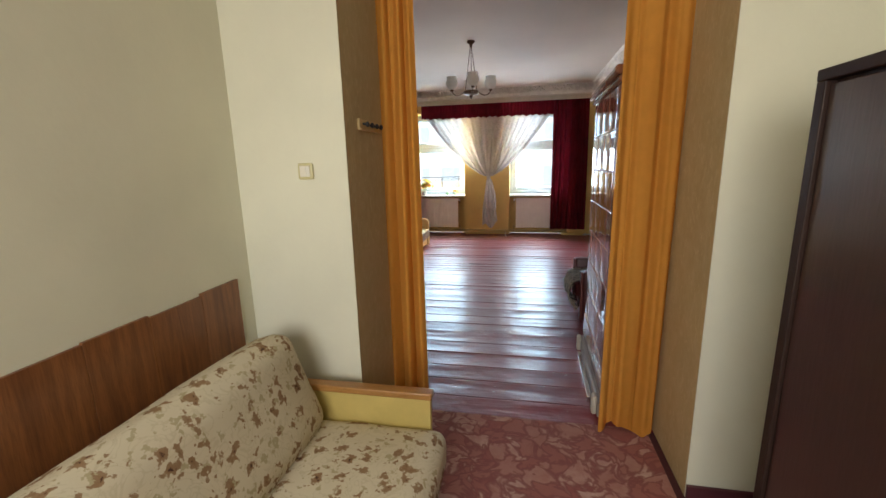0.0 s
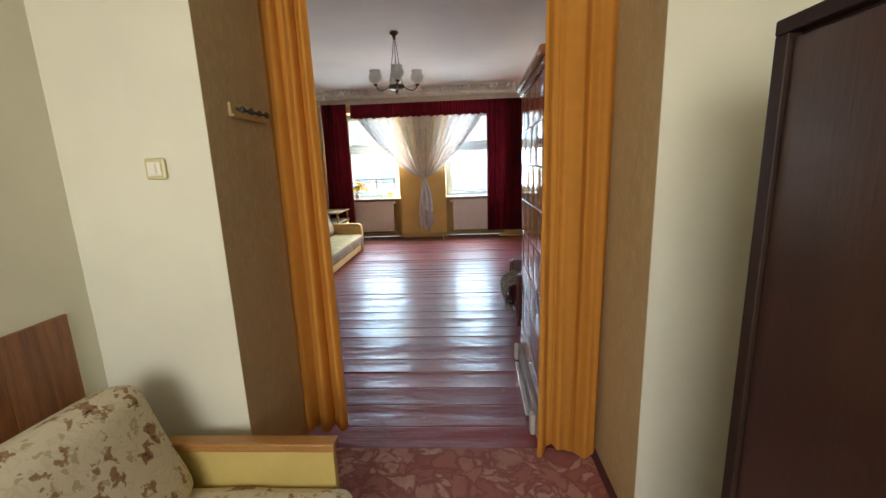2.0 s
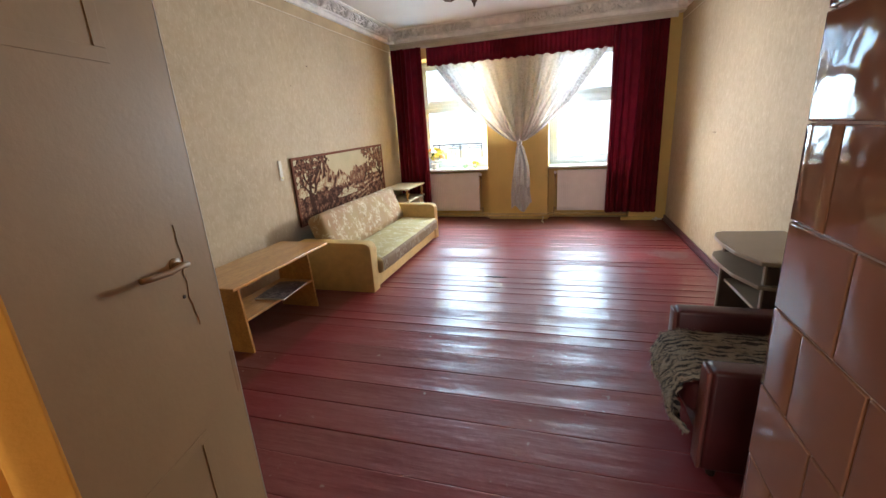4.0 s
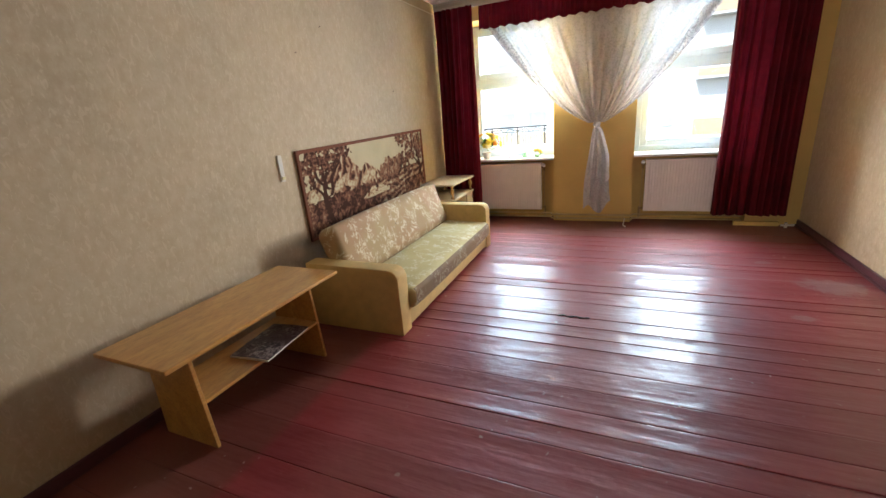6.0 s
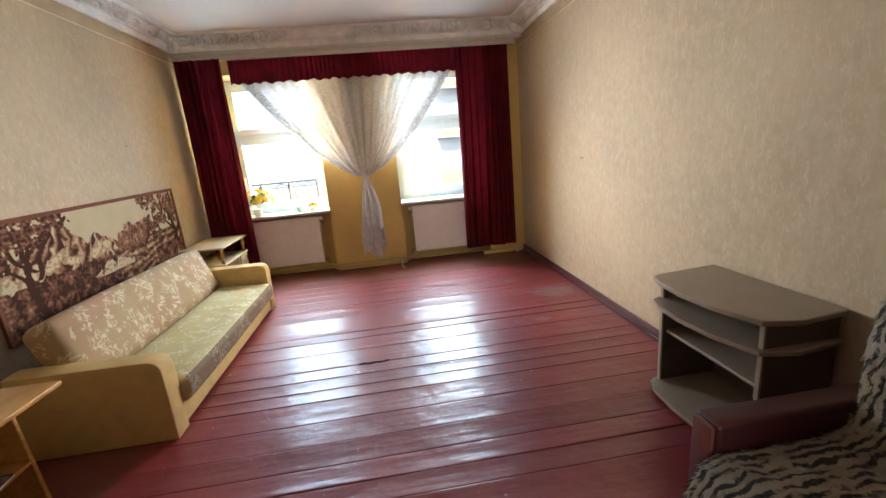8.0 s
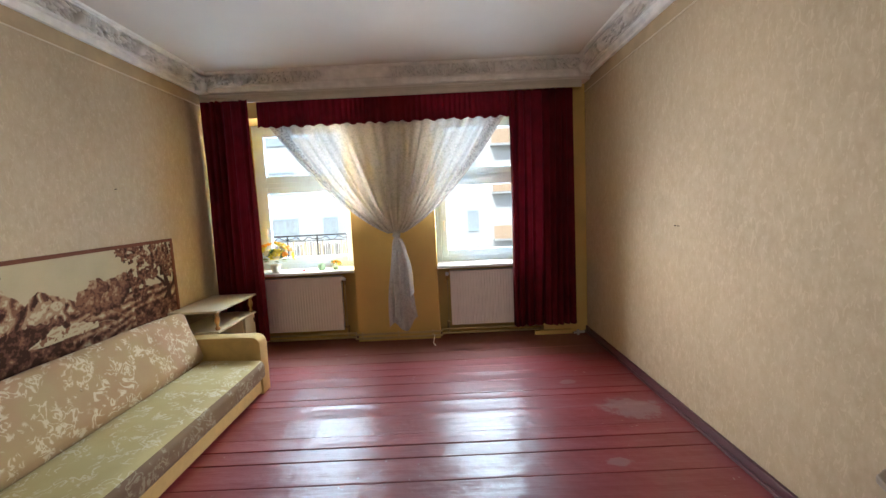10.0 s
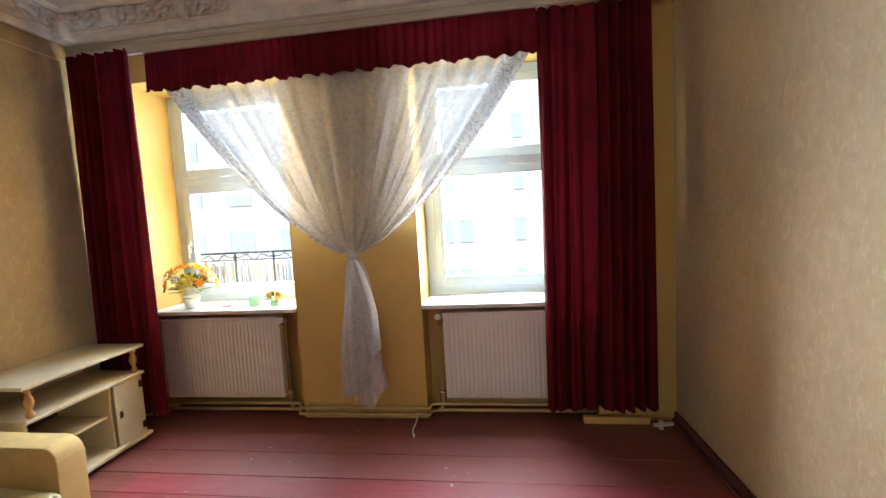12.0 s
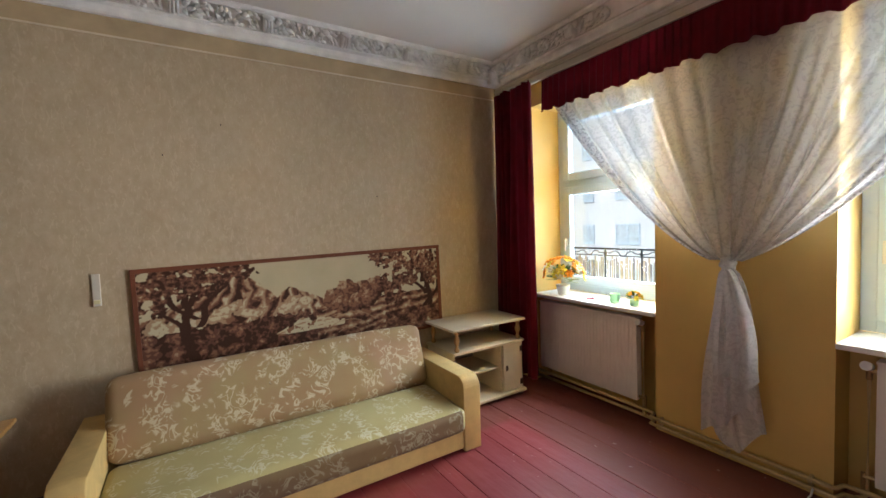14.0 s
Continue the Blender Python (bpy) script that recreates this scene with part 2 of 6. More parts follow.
def sheer_material(name, ground, figure):
    """Thin white net with a woven lace pattern: open ground, denser motifs."""
    m, nt, b = nodes_of(name)
    out = nt.nodes["Material Output"]
    v = coords(nt, (1, 1, 1))
    motif = noise_tex(nt, v, 17, 3, 0.55, 2.2)
    fine = noise_tex(nt, v, 42, 2, 0.5, 0.6)
    lace = math_n(nt, "ADD", math_n(nt, "MULTIPLY", motif, 0.75), math_n(nt, "MULTIPLY", fine, 0.25))
    thread = noise_tex(nt, coords(nt, (60, 60, 16)), 5, 2)
    dens = math_n(nt, "ADD", ramp(nt, lace, [(0.44, (ground,)), (0.50, (figure,)), (0.57, (figure,)), (0.60, (ground + 0.1,))]), math_n(nt, "MULTIPLY", thread, 0.12))
    b.inputs["Base Color"].default_value = (0.54, 0.54, 0.55, 1)
    b.inputs["Roughness"].default_value = 0.9
    tl = nt.nodes.new("ShaderNodeBsdfTranslucent")
    tl.inputs["Color"].default_value = (0.72, 0.72, 0.72, 1)
    cloth = nt.nodes.new("ShaderNodeMixShader")
    cloth.inputs[0].default_value = 0.05
    nt.links.new(b.outputs[0], cloth.inputs[1])
    nt.links.new(tl.outputs[0], cloth.inputs[2])
    tr = nt.nodes.new("ShaderNodeBsdfTransparent")
    mx = nt.nodes.new("ShaderNodeMixShader")
    nt.links.new(dens, mx.inputs[0])
    nt.links.new(tr.outputs[0], mx.inputs[1])
    nt.links.new(cloth.outputs[0], mx.inputs[2])
    nt.links.new(mx.outputs[0], out.inputs["Surface"])
    return m


def floor_paint():
    """Glossy oxblood paint on boards: worn grey patch near the wall, browner, unrepainted margin by the windows."""
    m, nt, b = nodes_of("oxblood_floor_paint")
    geo = nt.nodes.new("ShaderNodeNewGeometry")
    pos = geo.outputs["Position"]
    info = nt.nodes.new("ShaderNodeObjectInfo")
    sep = nt.nodes.new("ShaderNodeSeparateXYZ")
    nt.links.new(pos, sep.inputs[0])
    big, mid = noise_tex(nt, pos, 1.4, 5), noise_tex(nt, pos, 7, 3, 0.5)
    stretch = nt.nodes.new("ShaderNodeMapping")
    stretch.inputs["Scale"].default_value = (1.2, 22, 1)
    nt.links.new(pos, stretch.inputs["Vector"])
    grain = noise_tex(nt, stretch.outputs[0], 3, 4, 0.6)
    col = mixc(nt, big, (0.205, 0.027, 0.032), (0.28, 0.041, 0.045))
    col = mixc(nt, math_n(nt, "MULTIPLY", info.outputs["Random"], 0.35), col, (0.115, 0.022, 0.024))
    # margin that kept the older brown paint
    def step(val, lo, hi):
        r = nt.nodes.new("ShaderNodeMapRange")
        r.inputs[1].default_value, r.inputs[2].default_value = lo, hi
        nt.links.new(val, r.inputs[0])
        return r.outputs[0]
    edge = math_n(nt, "MAXIMUM", step(sep.outputs["Y"], 8.10, 8.17), step(sep.outputs["X"], -1.88, -1.95))
    col = mixc(nt, math_n(nt, "MULTIPLY", edge, 0.85), col, (0.165, 0.048, 0.036))
    # worn patches
    def blob(cx, cy, sx, sy):
        dx = math_n(nt, "DIVIDE", math_n(nt, "SUBTRACT", sep.outputs["X"], cx), sx)
        dy = math_n(nt, "DIVIDE", math_n(nt, "SUBTRACT", sep.outputs["Y"], cy), sy)
        d = math_n(nt, "ADD", math_n(nt, "POWER", math_n(nt, "ABSOLUTE", dx), 2.0), math_n(nt, "POWER", math_n(nt, "ABSOLUTE", dy), 2.0))
        return step(math_n(nt, "ADD", d, math_n(nt, "MULTIPLY", noise_tex(nt, pos, 8, 4, 0.6), 2.8)), 2.1, 1.8)
    worn = math_n(nt, "MAXIMUM", blob(1.33, 7.0, 0.30, 0.20), math_n(nt, "MAXIMUM", blob(1.0, 7.5, 0.12, 0.06), blob(0.95, 6.35, 0.10, 0.06)))
    col = mixc(nt, math_n(nt, "MULTIPLY", worn, 0.55), col, (0.30, 0.20, 0.195))
    chips = math_n(nt, "MULTIPLY", ramp(nt, noise_tex(nt, pos, 21, 2), [(0.69, (0.0,)), (0.72, (0.6,))]), ramp(nt, noise_tex(nt, pos, 2.1, 2), [(0.50, (0.0,)), (0.62, (1.0,))]))
    col = mixc(nt, chips, col, (0.42, 0.30, 0.27))
    nt.links.new(col, b.inputs["Base Color"])
    nt.links.new(math_n(nt, "ADD", 0.45, math_n(nt, "MULTIPLY", math_n(nt, "MAXIMUM", worn, math_n(nt, "MULTIPLY", edge, 0.5)), 0.25)), b.inputs["Roughness"])
    b.inputs["Specular IOR Level"].default_value = 0.3
    b.inputs["Coat Weight"].default_value = 0.64
    b.inputs["Coat IOR"].default_value = 1.6
    b.inputs["Coat Roughness"].default_value = 0.24
    ripple = nt.nodes.new("ShaderNodeMapping")
    ripple.inputs["Scale"].default_value = (0.9, 6.5, 1)
    nt.links.new(pos, ripple.inputs["Vector"])
    wave = noise_tex(nt, ripple.outputs[0], 1.6, 3, 0.5)
    lump = noise_tex(nt, pos, 3.2, 3, 0.5)
    h = math_n(nt, "ADD", math_n(nt, "ADD", math_n(nt, "MULTIPLY", grain, 0.12), math_n(nt, "MULTIPLY", mid, 0.45)), math_n(nt, "MULTIPLY", lump, 1.8))
    h = math_n(nt, "ADD", h, math_n(nt, "MULTIPLY", wave, 1.0))
    bump(nt, b, h, 0.60, 0.012)
    return m


def tile_glaze():
    m, nt, b = nodes_of("brown_tile_glaze")
    info = nt.nodes.new("ShaderNodeObjectInfo")
    v = coords(nt)
    big = noise_tex(nt, v, 5, 4)
    col = mixc(nt, info.outputs["Random"], (0.285, 0.122, 0.068), (0.34, 0.155, 0.092))
    col = mixc(nt, math_n(nt, "MULTIPLY", big, 0.4), col, (0.18, 0.068, 0.04))
    nt.links.new(col, b.inputs["Base Color"])
    b.inputs["Roughness"].default_value = 0.06
    b.inputs["Specular IOR Level"].default_value = 0.32
    b.inputs["Coat Weight"].default_value = 0.0
    b.inputs["Coat Roughness"].default_value = 0.03
    bump(nt, b, noise_tex(nt, v, 7, 2), 0.25, 0.012)
    return m


def floral(name, ground, ground2, motif1, motif2, scale, cover, rough=0.8):
    """Printed upholstery: scattered blotchy flowers on a paler ground."""
    m, nt, b = nodes_of(name)
    v = coords(nt)
    soft = noise_tex(nt, v, scale * 0.35, 3)
    fl = noise_tex(nt, v, scale, 3, 0.55, 2.2)
    fl2 = noise_tex(nt, v, scale * 1.9, 2, 0.5, 1.2)
    where = ramp(nt, noise_tex(nt, v, scale * 0.3, 2), [(0.42, (0.0,)), (0.56, (1.0,))])
    col = mixc(nt, soft, ground, ground2)
    a = math_n(nt, "MULTIPLY", ramp(nt, fl, [(cover, (0.0,)), (cover + 0.035, (0.85,)), (cover + 0.10, (0.85,)), (cover + 0.15, (0.25,))]), where)
    col = mixc(nt, a, col, motif1)
    c = math_n(nt, "MULTIPLY", ramp(nt, fl2, [(cover + 0.06, (0.0,)), (cover + 0.09, (0.9,))]), where)
    col = mixc(nt, c, col, motif2)
    nt.links.new(col, b.inputs["Base Color"])
    b.inputs["Roughness"].default_value = rough
    b.inputs["Specular IOR Level"].default_value = 0.25
    bump(nt, b, noise_tex(nt, v, 260, 2), 0.25, 0.003)
    return m


def flower_print(name, ground, ground2, petal, heart, stalk, scale):
    """Printed upholstery: one small ragged flower in each cell, with thin stalks between."""
    m, nt, b = nodes_of(name)
    v = coords(nt)
    warp = nd(nt, "ShaderNodeTexNoise", Scale=scale * 2.4, Detail=3.0)
    nt.links.new(v, warp.inputs["Vector"])
    off = mixc(nt, 0.10, v, warp.outputs["Color"], "ADD")
    cell = nd(nt, "ShaderNodeTexVoronoi", Scale=scale, Randomness=0.85)
    nt.links.new(off, cell.inputs["Vector"])
    fine = nd(nt, "ShaderNodeTexVoronoi", Scale=scale * 3.1)
    nt.links.new(off, fine.inputs["Vector"])
    rag = math_n(nt, "ADD", cell.outputs["Distance"], math_n(nt, "MULTIPLY", fine.outputs["Distance"], 0.28))
    col = mixc(nt, noise_tex(nt, v, scale * 0.4, 3), ground, ground2)
    vine = noise_tex(nt, v, scale * 0.9, 2, 0.5, 2.0)
    col = mixc(nt, ramp(nt, vine, [(0.46, (0.0,)), (0.49, (0.22,)), (0.51, (0.22,)), (0.54, (0.0,))]), col, stalk)
    leaf = nd(nt, "ShaderNodeTexVoronoi", Scale=scale * 1.35)
    nt.links.new(off, leaf.inputs["Vector"])
    col = mixc(nt, ramp(nt, leaf.outputs["Distance"], [(0.16, (0.7,)), (0.24, (0.6,)), (0.28, (0.0,))]), col, stalk)
    col = mixc(nt, ramp(nt, rag, [(0.28, (0.95,)), (0.45, (0.85,)), (0.50, (0.0,))]), col, petal)
    col = mixc(nt, ramp(nt, rag, [(0.16, (0.95,)), (0.25, (0.0,))]), col, heart)
    nt.links.new(col, b.inputs["Base Color"])
    b.inputs["Roughness"].default_value = 0.85
    b.inputs["Specular IOR Level"].default_value = 0.25
    bump(nt, b, noise_tex(nt, v, 260, 2), 0.25, 0.003)
    return m


def jacquard(name, ground, ground2, line, blush):
    """Brown-olive woven cover with clusters of pale curling swirls and faded pink and green tints."""
    m, nt, b = nodes_of(name)
    v = coords(nt)
    swirl = noise_tex(nt, v, 11.0, 2, 0.4, 2.4)
    ln = ramp(nt, swirl, [(0.41, (0.0,)), (0.43, (0.85,)), (0.51, (0.85,)), (0.53, (0.0,))])
    where = ramp(nt, noise_tex(nt, v, 8.5, 2), [(0.49, (0.0,)), (0.54, (1.0,))])
    col = mixc(nt, ramp(nt, noise_tex(nt, v, 3.1), [(0.35, (0.0,)), (0.65, (1.0,))]), ground, ground2)
    col = mixc(nt, ramp(nt, noise_tex(nt, v, 2.3, 2), [(0.48, (0.0,)), (0.64, (0.6,))]), col, blush)
    col = mixc(nt, math_n(nt, "MULTIPLY", ln, where), col, line)
    nt.links.new(col, b.inputs["Base Color"])
    b.inputs["Roughness"].default_value = 0.75
    b.inputs["Sheen Weight"].default_value = 0.05
    b.inputs["Specular IOR Level"].default_value = 0.3
    bump(nt, b, noise_tex(nt, v, 240, 2), 0.25, 0.003)
    return m


def rug_material():
    m, nt, b = nodes_of("stone_pattern_carpet")
    v = coords(nt)
    vor = nd(nt, "ShaderNodeTexVoronoi", Scale=9.0)
    vor.feature = "F1"
    edge = nd(nt, "ShaderNodeTexVoronoi", Scale=9.0)
    edge.feature = "DISTANCE_TO_EDGE"
    swirl = nd(nt, "ShaderNodeTexNoise", Scale=5.0, Detail=3.0, Distortion=1.5)
    nt.links.new(v, swirl.inputs["Vector"])
    warp = mixc(nt, 0.30, v, swirl.outputs["Color"], "ADD")
    nt.links.new(warp, vor.inputs["Vector"])
    nt.links.new(warp, edge.inputs["Vector"])
    pick = nt.nodes.new("ShaderNodeSeparateColor")
    nt.links.new(vor.outputs["Color"], pick.inputs[0])
    tone = ramp(nt, pick.outputs[0], [(0.0, (0.28, 0.08, 0.07)), (0.3, (0.37, 0.15, 0.125)), (0.55, (0.52, 0.32, 0.26)), (0.8, (0.60, 0.43, 0.35)), (1.0, (0.36, 0.15, 0.12))])
    tone = mixc(nt, ramp(nt, noise_tex(nt, v, 12, 5, 0.7), [(0.3, (0.1,)), (0.7, (0.80,))]), tone, (0.36, 0.14, 0.115))
    col = mixc(nt, ramp(nt, edge.outputs["Distance"], [(0.0, (0.9,)), (0.07, (0.75,)), (0.16, (0.0,))]), tone, (0.25, 0.085, 0.075))
    nt.links.new(col, b.inputs["Base Color"])
    b.inputs["Roughness"].default_value = 0.95
    bump(nt, b, noise_tex(nt, v, 180, 2), 0.5, 0.004)
    return m


def tiger_fur():
    m, nt, b = nodes_of("tiger_print_fur")
    v = coords(nt)
    w = nd(nt, "ShaderNodeTexWave", Scale=9.0, Distortion=7.0, Detail=3.0)
    w.inputs["Detail Scale"].default_value = 1.4
    w.bands_direction = "Y"
    nt.links.new(v, w.inputs["Vector"])
    col = mixc(nt, noise_tex(nt, v, 6), (0.31, 0.24, 0.16), (0.50, 0.43, 0.33))
    broken = ramp(nt, noise_tex(nt, v, 11, 3, 0.6), [(0.38, (0.0,)), (0.46, (1.0,))])
    col = mixc(nt, math_n(nt, "MULTIPLY", ramp(nt, w.outputs["Fac"], [(0.52, (0.0,)), (0.64, (1.0,))]), broken), col, (0.022, 0.016, 0.013))
    nt.links.new(col, b.inputs["Base Color"])
    b.inputs["Roughness"].default_value = 0.8
    b.inputs["Sheen Weight"].default_value = 0.15
    bump(nt, b, noise_tex(nt, coords(nt, (160, 160, 50)), 1.0, 3), 0.8, 0.01)
    return m


def attribute_material(name, rough):
    m, nt, b = nodes_of(name)
    a = nt.nodes.new("ShaderNodeVertexColor")
    a.layer_name = "weave"
    v = coords(nt)
    col = mixc(nt, math_n(nt, "MULTIPLY", noise_tex(nt, v, 300, 2), 0.25), a.outputs["Color"], (0.2, 0.12, 0.08))
    nt.links.new(col, b.inputs["Base Color"])
    b.inputs["Roughness"].default_value = rough
    b.inputs["Specular IOR Level"].default_value = 0.03
    bump(nt, b, noise_tex(nt, v, 300, 2), 0.2, 0.003)
    return m


M_GLASS = glass_material()
M_SHEER = sheer_material("white_lace_net", 0.50, 0.60)
M_LACE = sheer_material("white_lace_border", 0.42, 0.85)
M_TAIL = sheer_material("gathered_white_net", 0.66, 0.78)
M_FLOOR = floor_paint()
M_TILE = tile_glaze()
M_SOFA1 = flower_print("cream_floral_cover", (0.60, 0.53, 0.37), (0.68, 0.61, 0.45), (0.27, 0.15, 0.07), (0.07, 0.03, 0.022), (0.37, 0.30, 0.15), 12.5)
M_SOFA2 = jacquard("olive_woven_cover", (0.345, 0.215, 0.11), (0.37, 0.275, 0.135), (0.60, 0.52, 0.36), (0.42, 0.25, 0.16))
# Copies of the cover: light on the seat, shade on its front, in the colours.
M_SOFA2_LIT = jacquard("lit_olive_seat_cover", (0.44, 0.35, 0.15), (0.50, 0.43, 0.195), (0.62, 0.58, 0.38), (0.46, 0.40, 0.19))
M_SOFA2_SHADE = jacquard("shaded_woven_band", (0.17, 0.105, 0.05), (0.20, 0.13, 0.06), (0.30, 0.25, 0.16), (0.15, 0.09, 0.06))
M_RUG = rug_material()
M_FUR = tiger_fur()
M_WEAVE = attribute_material("woven_landscape", 0.9)


# ---- mesh helpers ----
def mk(name, bm, mat, parent=None, label="", smooth=False):
    me = bpy.data.meshes.new(name)
    bm.to_mesh(me)
    bm.free()
    for p in me.polygons:
        p.use_smooth = smooth
    for one in (mat if isinstance(mat, (list, tuple)) else (mat,)):
        me.materials.append(one)
    ob = new(name, me)
    if parent:
        ob.parent = parent
    if label:
        tagged(ob, label)
    return ob


def part(name, bm, material, parent, label="", smooth=False):
    return mk(name, bm, material, parent, label, smooth)


def thing(name, m, label, category, group="", kind=""):
    ob = new(name)
    ob.empty_display_size = 0.1
    ob.matrix_world = m
    return tagged(ob, label, category, group, kind)


def box(bm, x0, x1, y0, y1, z0, z1, bev=0.0, seg=2):
    m = Matrix.Translation(((x0 + x1) / 2, (y0 + y1) / 2, (z0 + z1) / 2)) @ Matrix.Diagonal((abs(x1 - x0), abs(y1 - y0), abs(z1 - z0), 1))
    vs = bmesh.ops.create_cube(bm, size=1, matrix=m)["verts"]
    if bev:
        es = list({e for v in vs for e in v.link_edges})
        bmesh.ops.bevel(bm, geom=es, offset=bev, segments=seg, affect="EDGES", profile=0.5)
    return bm


def bx(*a, **k):
    return box(bmesh.new(), *a, **k)


def rod(bm, p0, p1, r0, r1=None, n=12):
    p0, p1 = Vector(p0), Vector(p1)
    d = p1 - p0
    m = Matrix.Translation((p0 + p1) / 2) @ d.to_track_quat("Z", "Y").to_matrix().to_4x4()
    bmesh.ops.create_cone(bm, cap_ends=True, segments=n, radius1=r0, radius2=r0 if r1 is None else r1, depth=d.length, matrix=m)
    return bm


def ball(bm, c, r, sub=2):
    r = (r, r, r) if isinstance(r, (int, float)) else r
    bmesh.ops.create_icosphere(bm, subdivisions=sub, radius=1, matrix=Matrix.Translation(c) @ Matrix.Diagonal((*r, 1)))
    return bm


def lathe(bm, profile, c=(0, 0, 0), n=24, wave=0.0, waves=6, wave_from=0.7):
    """Turn (radius, height) pairs round the upright axis through c; wave ruffles the top part."""
    rings = []
    zs = [p[1] for p in profile]
    lo, hi = min(zs), max(zs)
    for r, z in profile:
        k = max(0.0, ((z - lo) / max(1e-6, hi - lo) - wave_from) / (1 - wave_from))
        rings.append([bm.verts.new((c[0] + (r + wave * k * math.sin(waves * 2 * math.pi * i / n)) * math.cos(2 * math.pi * i / n),
                                    c[1] + (r + wave * k * math.sin(waves * 2 * math.pi * i / n)) * math.sin(2 * math.pi * i / n), c[2] + z)) for i in range(n)])
    for a, b in zip(rings, rings[1:]):
        for i in range(n):
            bm.faces.new((a[i], a[(i + 1) % n], b[(i + 1) % n], b[i]))
    return bm


def tube(bm, pts, r, n=8):
    pts = [Vector(p) for p in pts]
    rings = []
    for i, p in enumerate(pts):
        d = (pts[min(i + 1, len(pts) - 1)] - pts[max(i - 1, 0)]).normalized()
        q = d.to_track_quat("Z", "Y")
        rings.append([bm.verts.new(p + q @ Vector((r * math.cos(2 * math.pi * k / n), r * math.sin(2 * math.pi * k / n), 0))) for k in range(n)])
    for a, b in zip(rings, rings[1:]):
        for k in range(n):
            bm.faces.new((a[k], a[(k + 1) % n], b[(k + 1) % n], b[k]))
    bm.faces.new(rings[0][::-1])
    bm.faces.new(rings[-1])
    return bm


def sheet(bm, nu, nv, f, close=False):
    g = [[bm.verts.new(f(u / nu, v / nv)) for u in range(nu + 1)] for v in range(nv + 1)]
    for v in range(nv):
        for u in range(nu):
            bm.faces.new((g[v][u], g[v][u + 1], g[v + 1][u + 1], g[v + 1][u]))
    return bm


def prism(bm, outline, z0, z1, bev=0.0):
    """Upright prism over a plan outline of (x, y) pairs."""
    lo = [bm.verts.new((x, y, z0)) for x, y in outline]
    hi = [bm.verts.new((x, y, z1)) for x, y in outline]
    n = len(outline)
    bm.faces.new(lo[::-1])
    bm.faces.new(hi)
    for i in range(n):
        bm.faces.new((lo[i], lo[(i + 1) % n], hi[(i + 1) % n], hi[i]))
    if bev:
        bmesh.ops.bevel(bm, geom=list(bm.edges), offset=bev, segments=2, affect="EDGES", profile=0.5)
    return bm


def fbm(x, y, z=0.0, o=4):
    return noise.fractal(Vector((x, y, z)), 1.0, 2.0, o)


# ---- plan ----
XL, XR = -2.70, 1.65            # side walls of the large room
YN, YB = 1.95, 8.88             # doorway wall (far face) and window wall
Y1 = 1.42                       # doorway wall, small-room face
ZC = 3.13                       # ceiling
JL, JR, HEAD = -0.68, 0.95, 2.87  # doorway
AL, AR, AB = -1.28, 1.50, -2.6  # small room
WINS = ((-2.42, -1.15), (-0.15, 1.12))
LINTEL = 2.72

# walls
wl = mk("wall_west", bx(XL - 0.25, XL, Y1, YB + 0.57, 0, ZC), M_PAPER)
tagged(wl, "beige mottled wallpaper wall behind the sofa bed", "wall", kind="structure")
wr = mk("wall_east", bx(XR, XR + 0.25, Y1, YB + 0.57, 0, ZC), M_PAPER)
tagged(wr, "beige mottled wallpaper wall with a few nail holes", "wall", kind="structure")
b = bmesh.new()
xs = [XL, WINS[0][0], WINS[0][1], WINS[1][0], WINS[1][1], XR]
for i in (0, 2, 4):
    box(b, xs[i], xs[i + 1], YB, YB + 0.57, 0, ZC)
for x0, x1 in WINS:
    box(b, x0, x1, YB, YB + 0.57, LINTEL, ZC)
    box(b, x0, x1, YB + 0.24, YB + 0.57, 0, 0.855)
tagged(mk("wall_north", b, M_OCHRE), "ochre painted window wall with two deep niches", "wall", kind="structure")
b = bmesh.new()
box(b, XL, JL, Y1 + 0.006, YN, 0, ZC)
box(b, JR, XR, Y1 + 0.006, YN, 0, ZC)
box(b, JL, JR, Y1 + 0.006, YN, HEAD, ZC)
tagged(mk("wall_south", b, M_JAMB), "thick wallpapered wall with a wide doorway", "wall", kind="structure")
b = bmesh.new()
box(b, AL, JL, Y1, Y1 + 0.006, 0, ZC)
box(b, JR, AR, Y1, Y1 + 0.006, 0, ZC)
box(b, JL, JR, Y1, Y1 + 0.006, HEAD, ZC)
tagged(mk("wall_small_room_north", b, M_CREAM), "cream painted plaster beside the doorway", "wall", kind="structure")
tagged(mk("wall_small_room_west", bx(AL - 0.2, AL, AB, Y1, 0, ZC), M_CREAM), "cream painted plaster wall behind the floral sofa", "wall", kind="structure")
tagged(mk("wall_small_room_east", bx(AR, AR + 0.2, AB, Y1, 0, ZC), M_CREAM), "cream painted plaster wall behind the wardrobe", "wall", kind="structure")
b = bmesh.new()
box(b, AL - 0.2, -1.25, AB - 0.2, AB, 0, ZC)
box(b, 0.49, AR + 0.2, AB - 0.2, AB, 0, ZC)
box(b, -1.25, 0.49, AB - 0.2, AB, 0, 1.15)
box(b, -1.25, 0.49, AB - 0.2, AB, 2.7, ZC)
tagged(mk("wall_small_room_south", b, M_CREAM), "unseen cream plaster wall with an added window opening", "wall", kind="structure")
tagged(mk("ceiling", bx(XL - 0.25, XR + 0.25, Y1, YB + 0.57, ZC, ZC + 0.15), M_CEIL), "greyish whitewashed plaster ceiling of the large room", "ceiling", kind="structure")
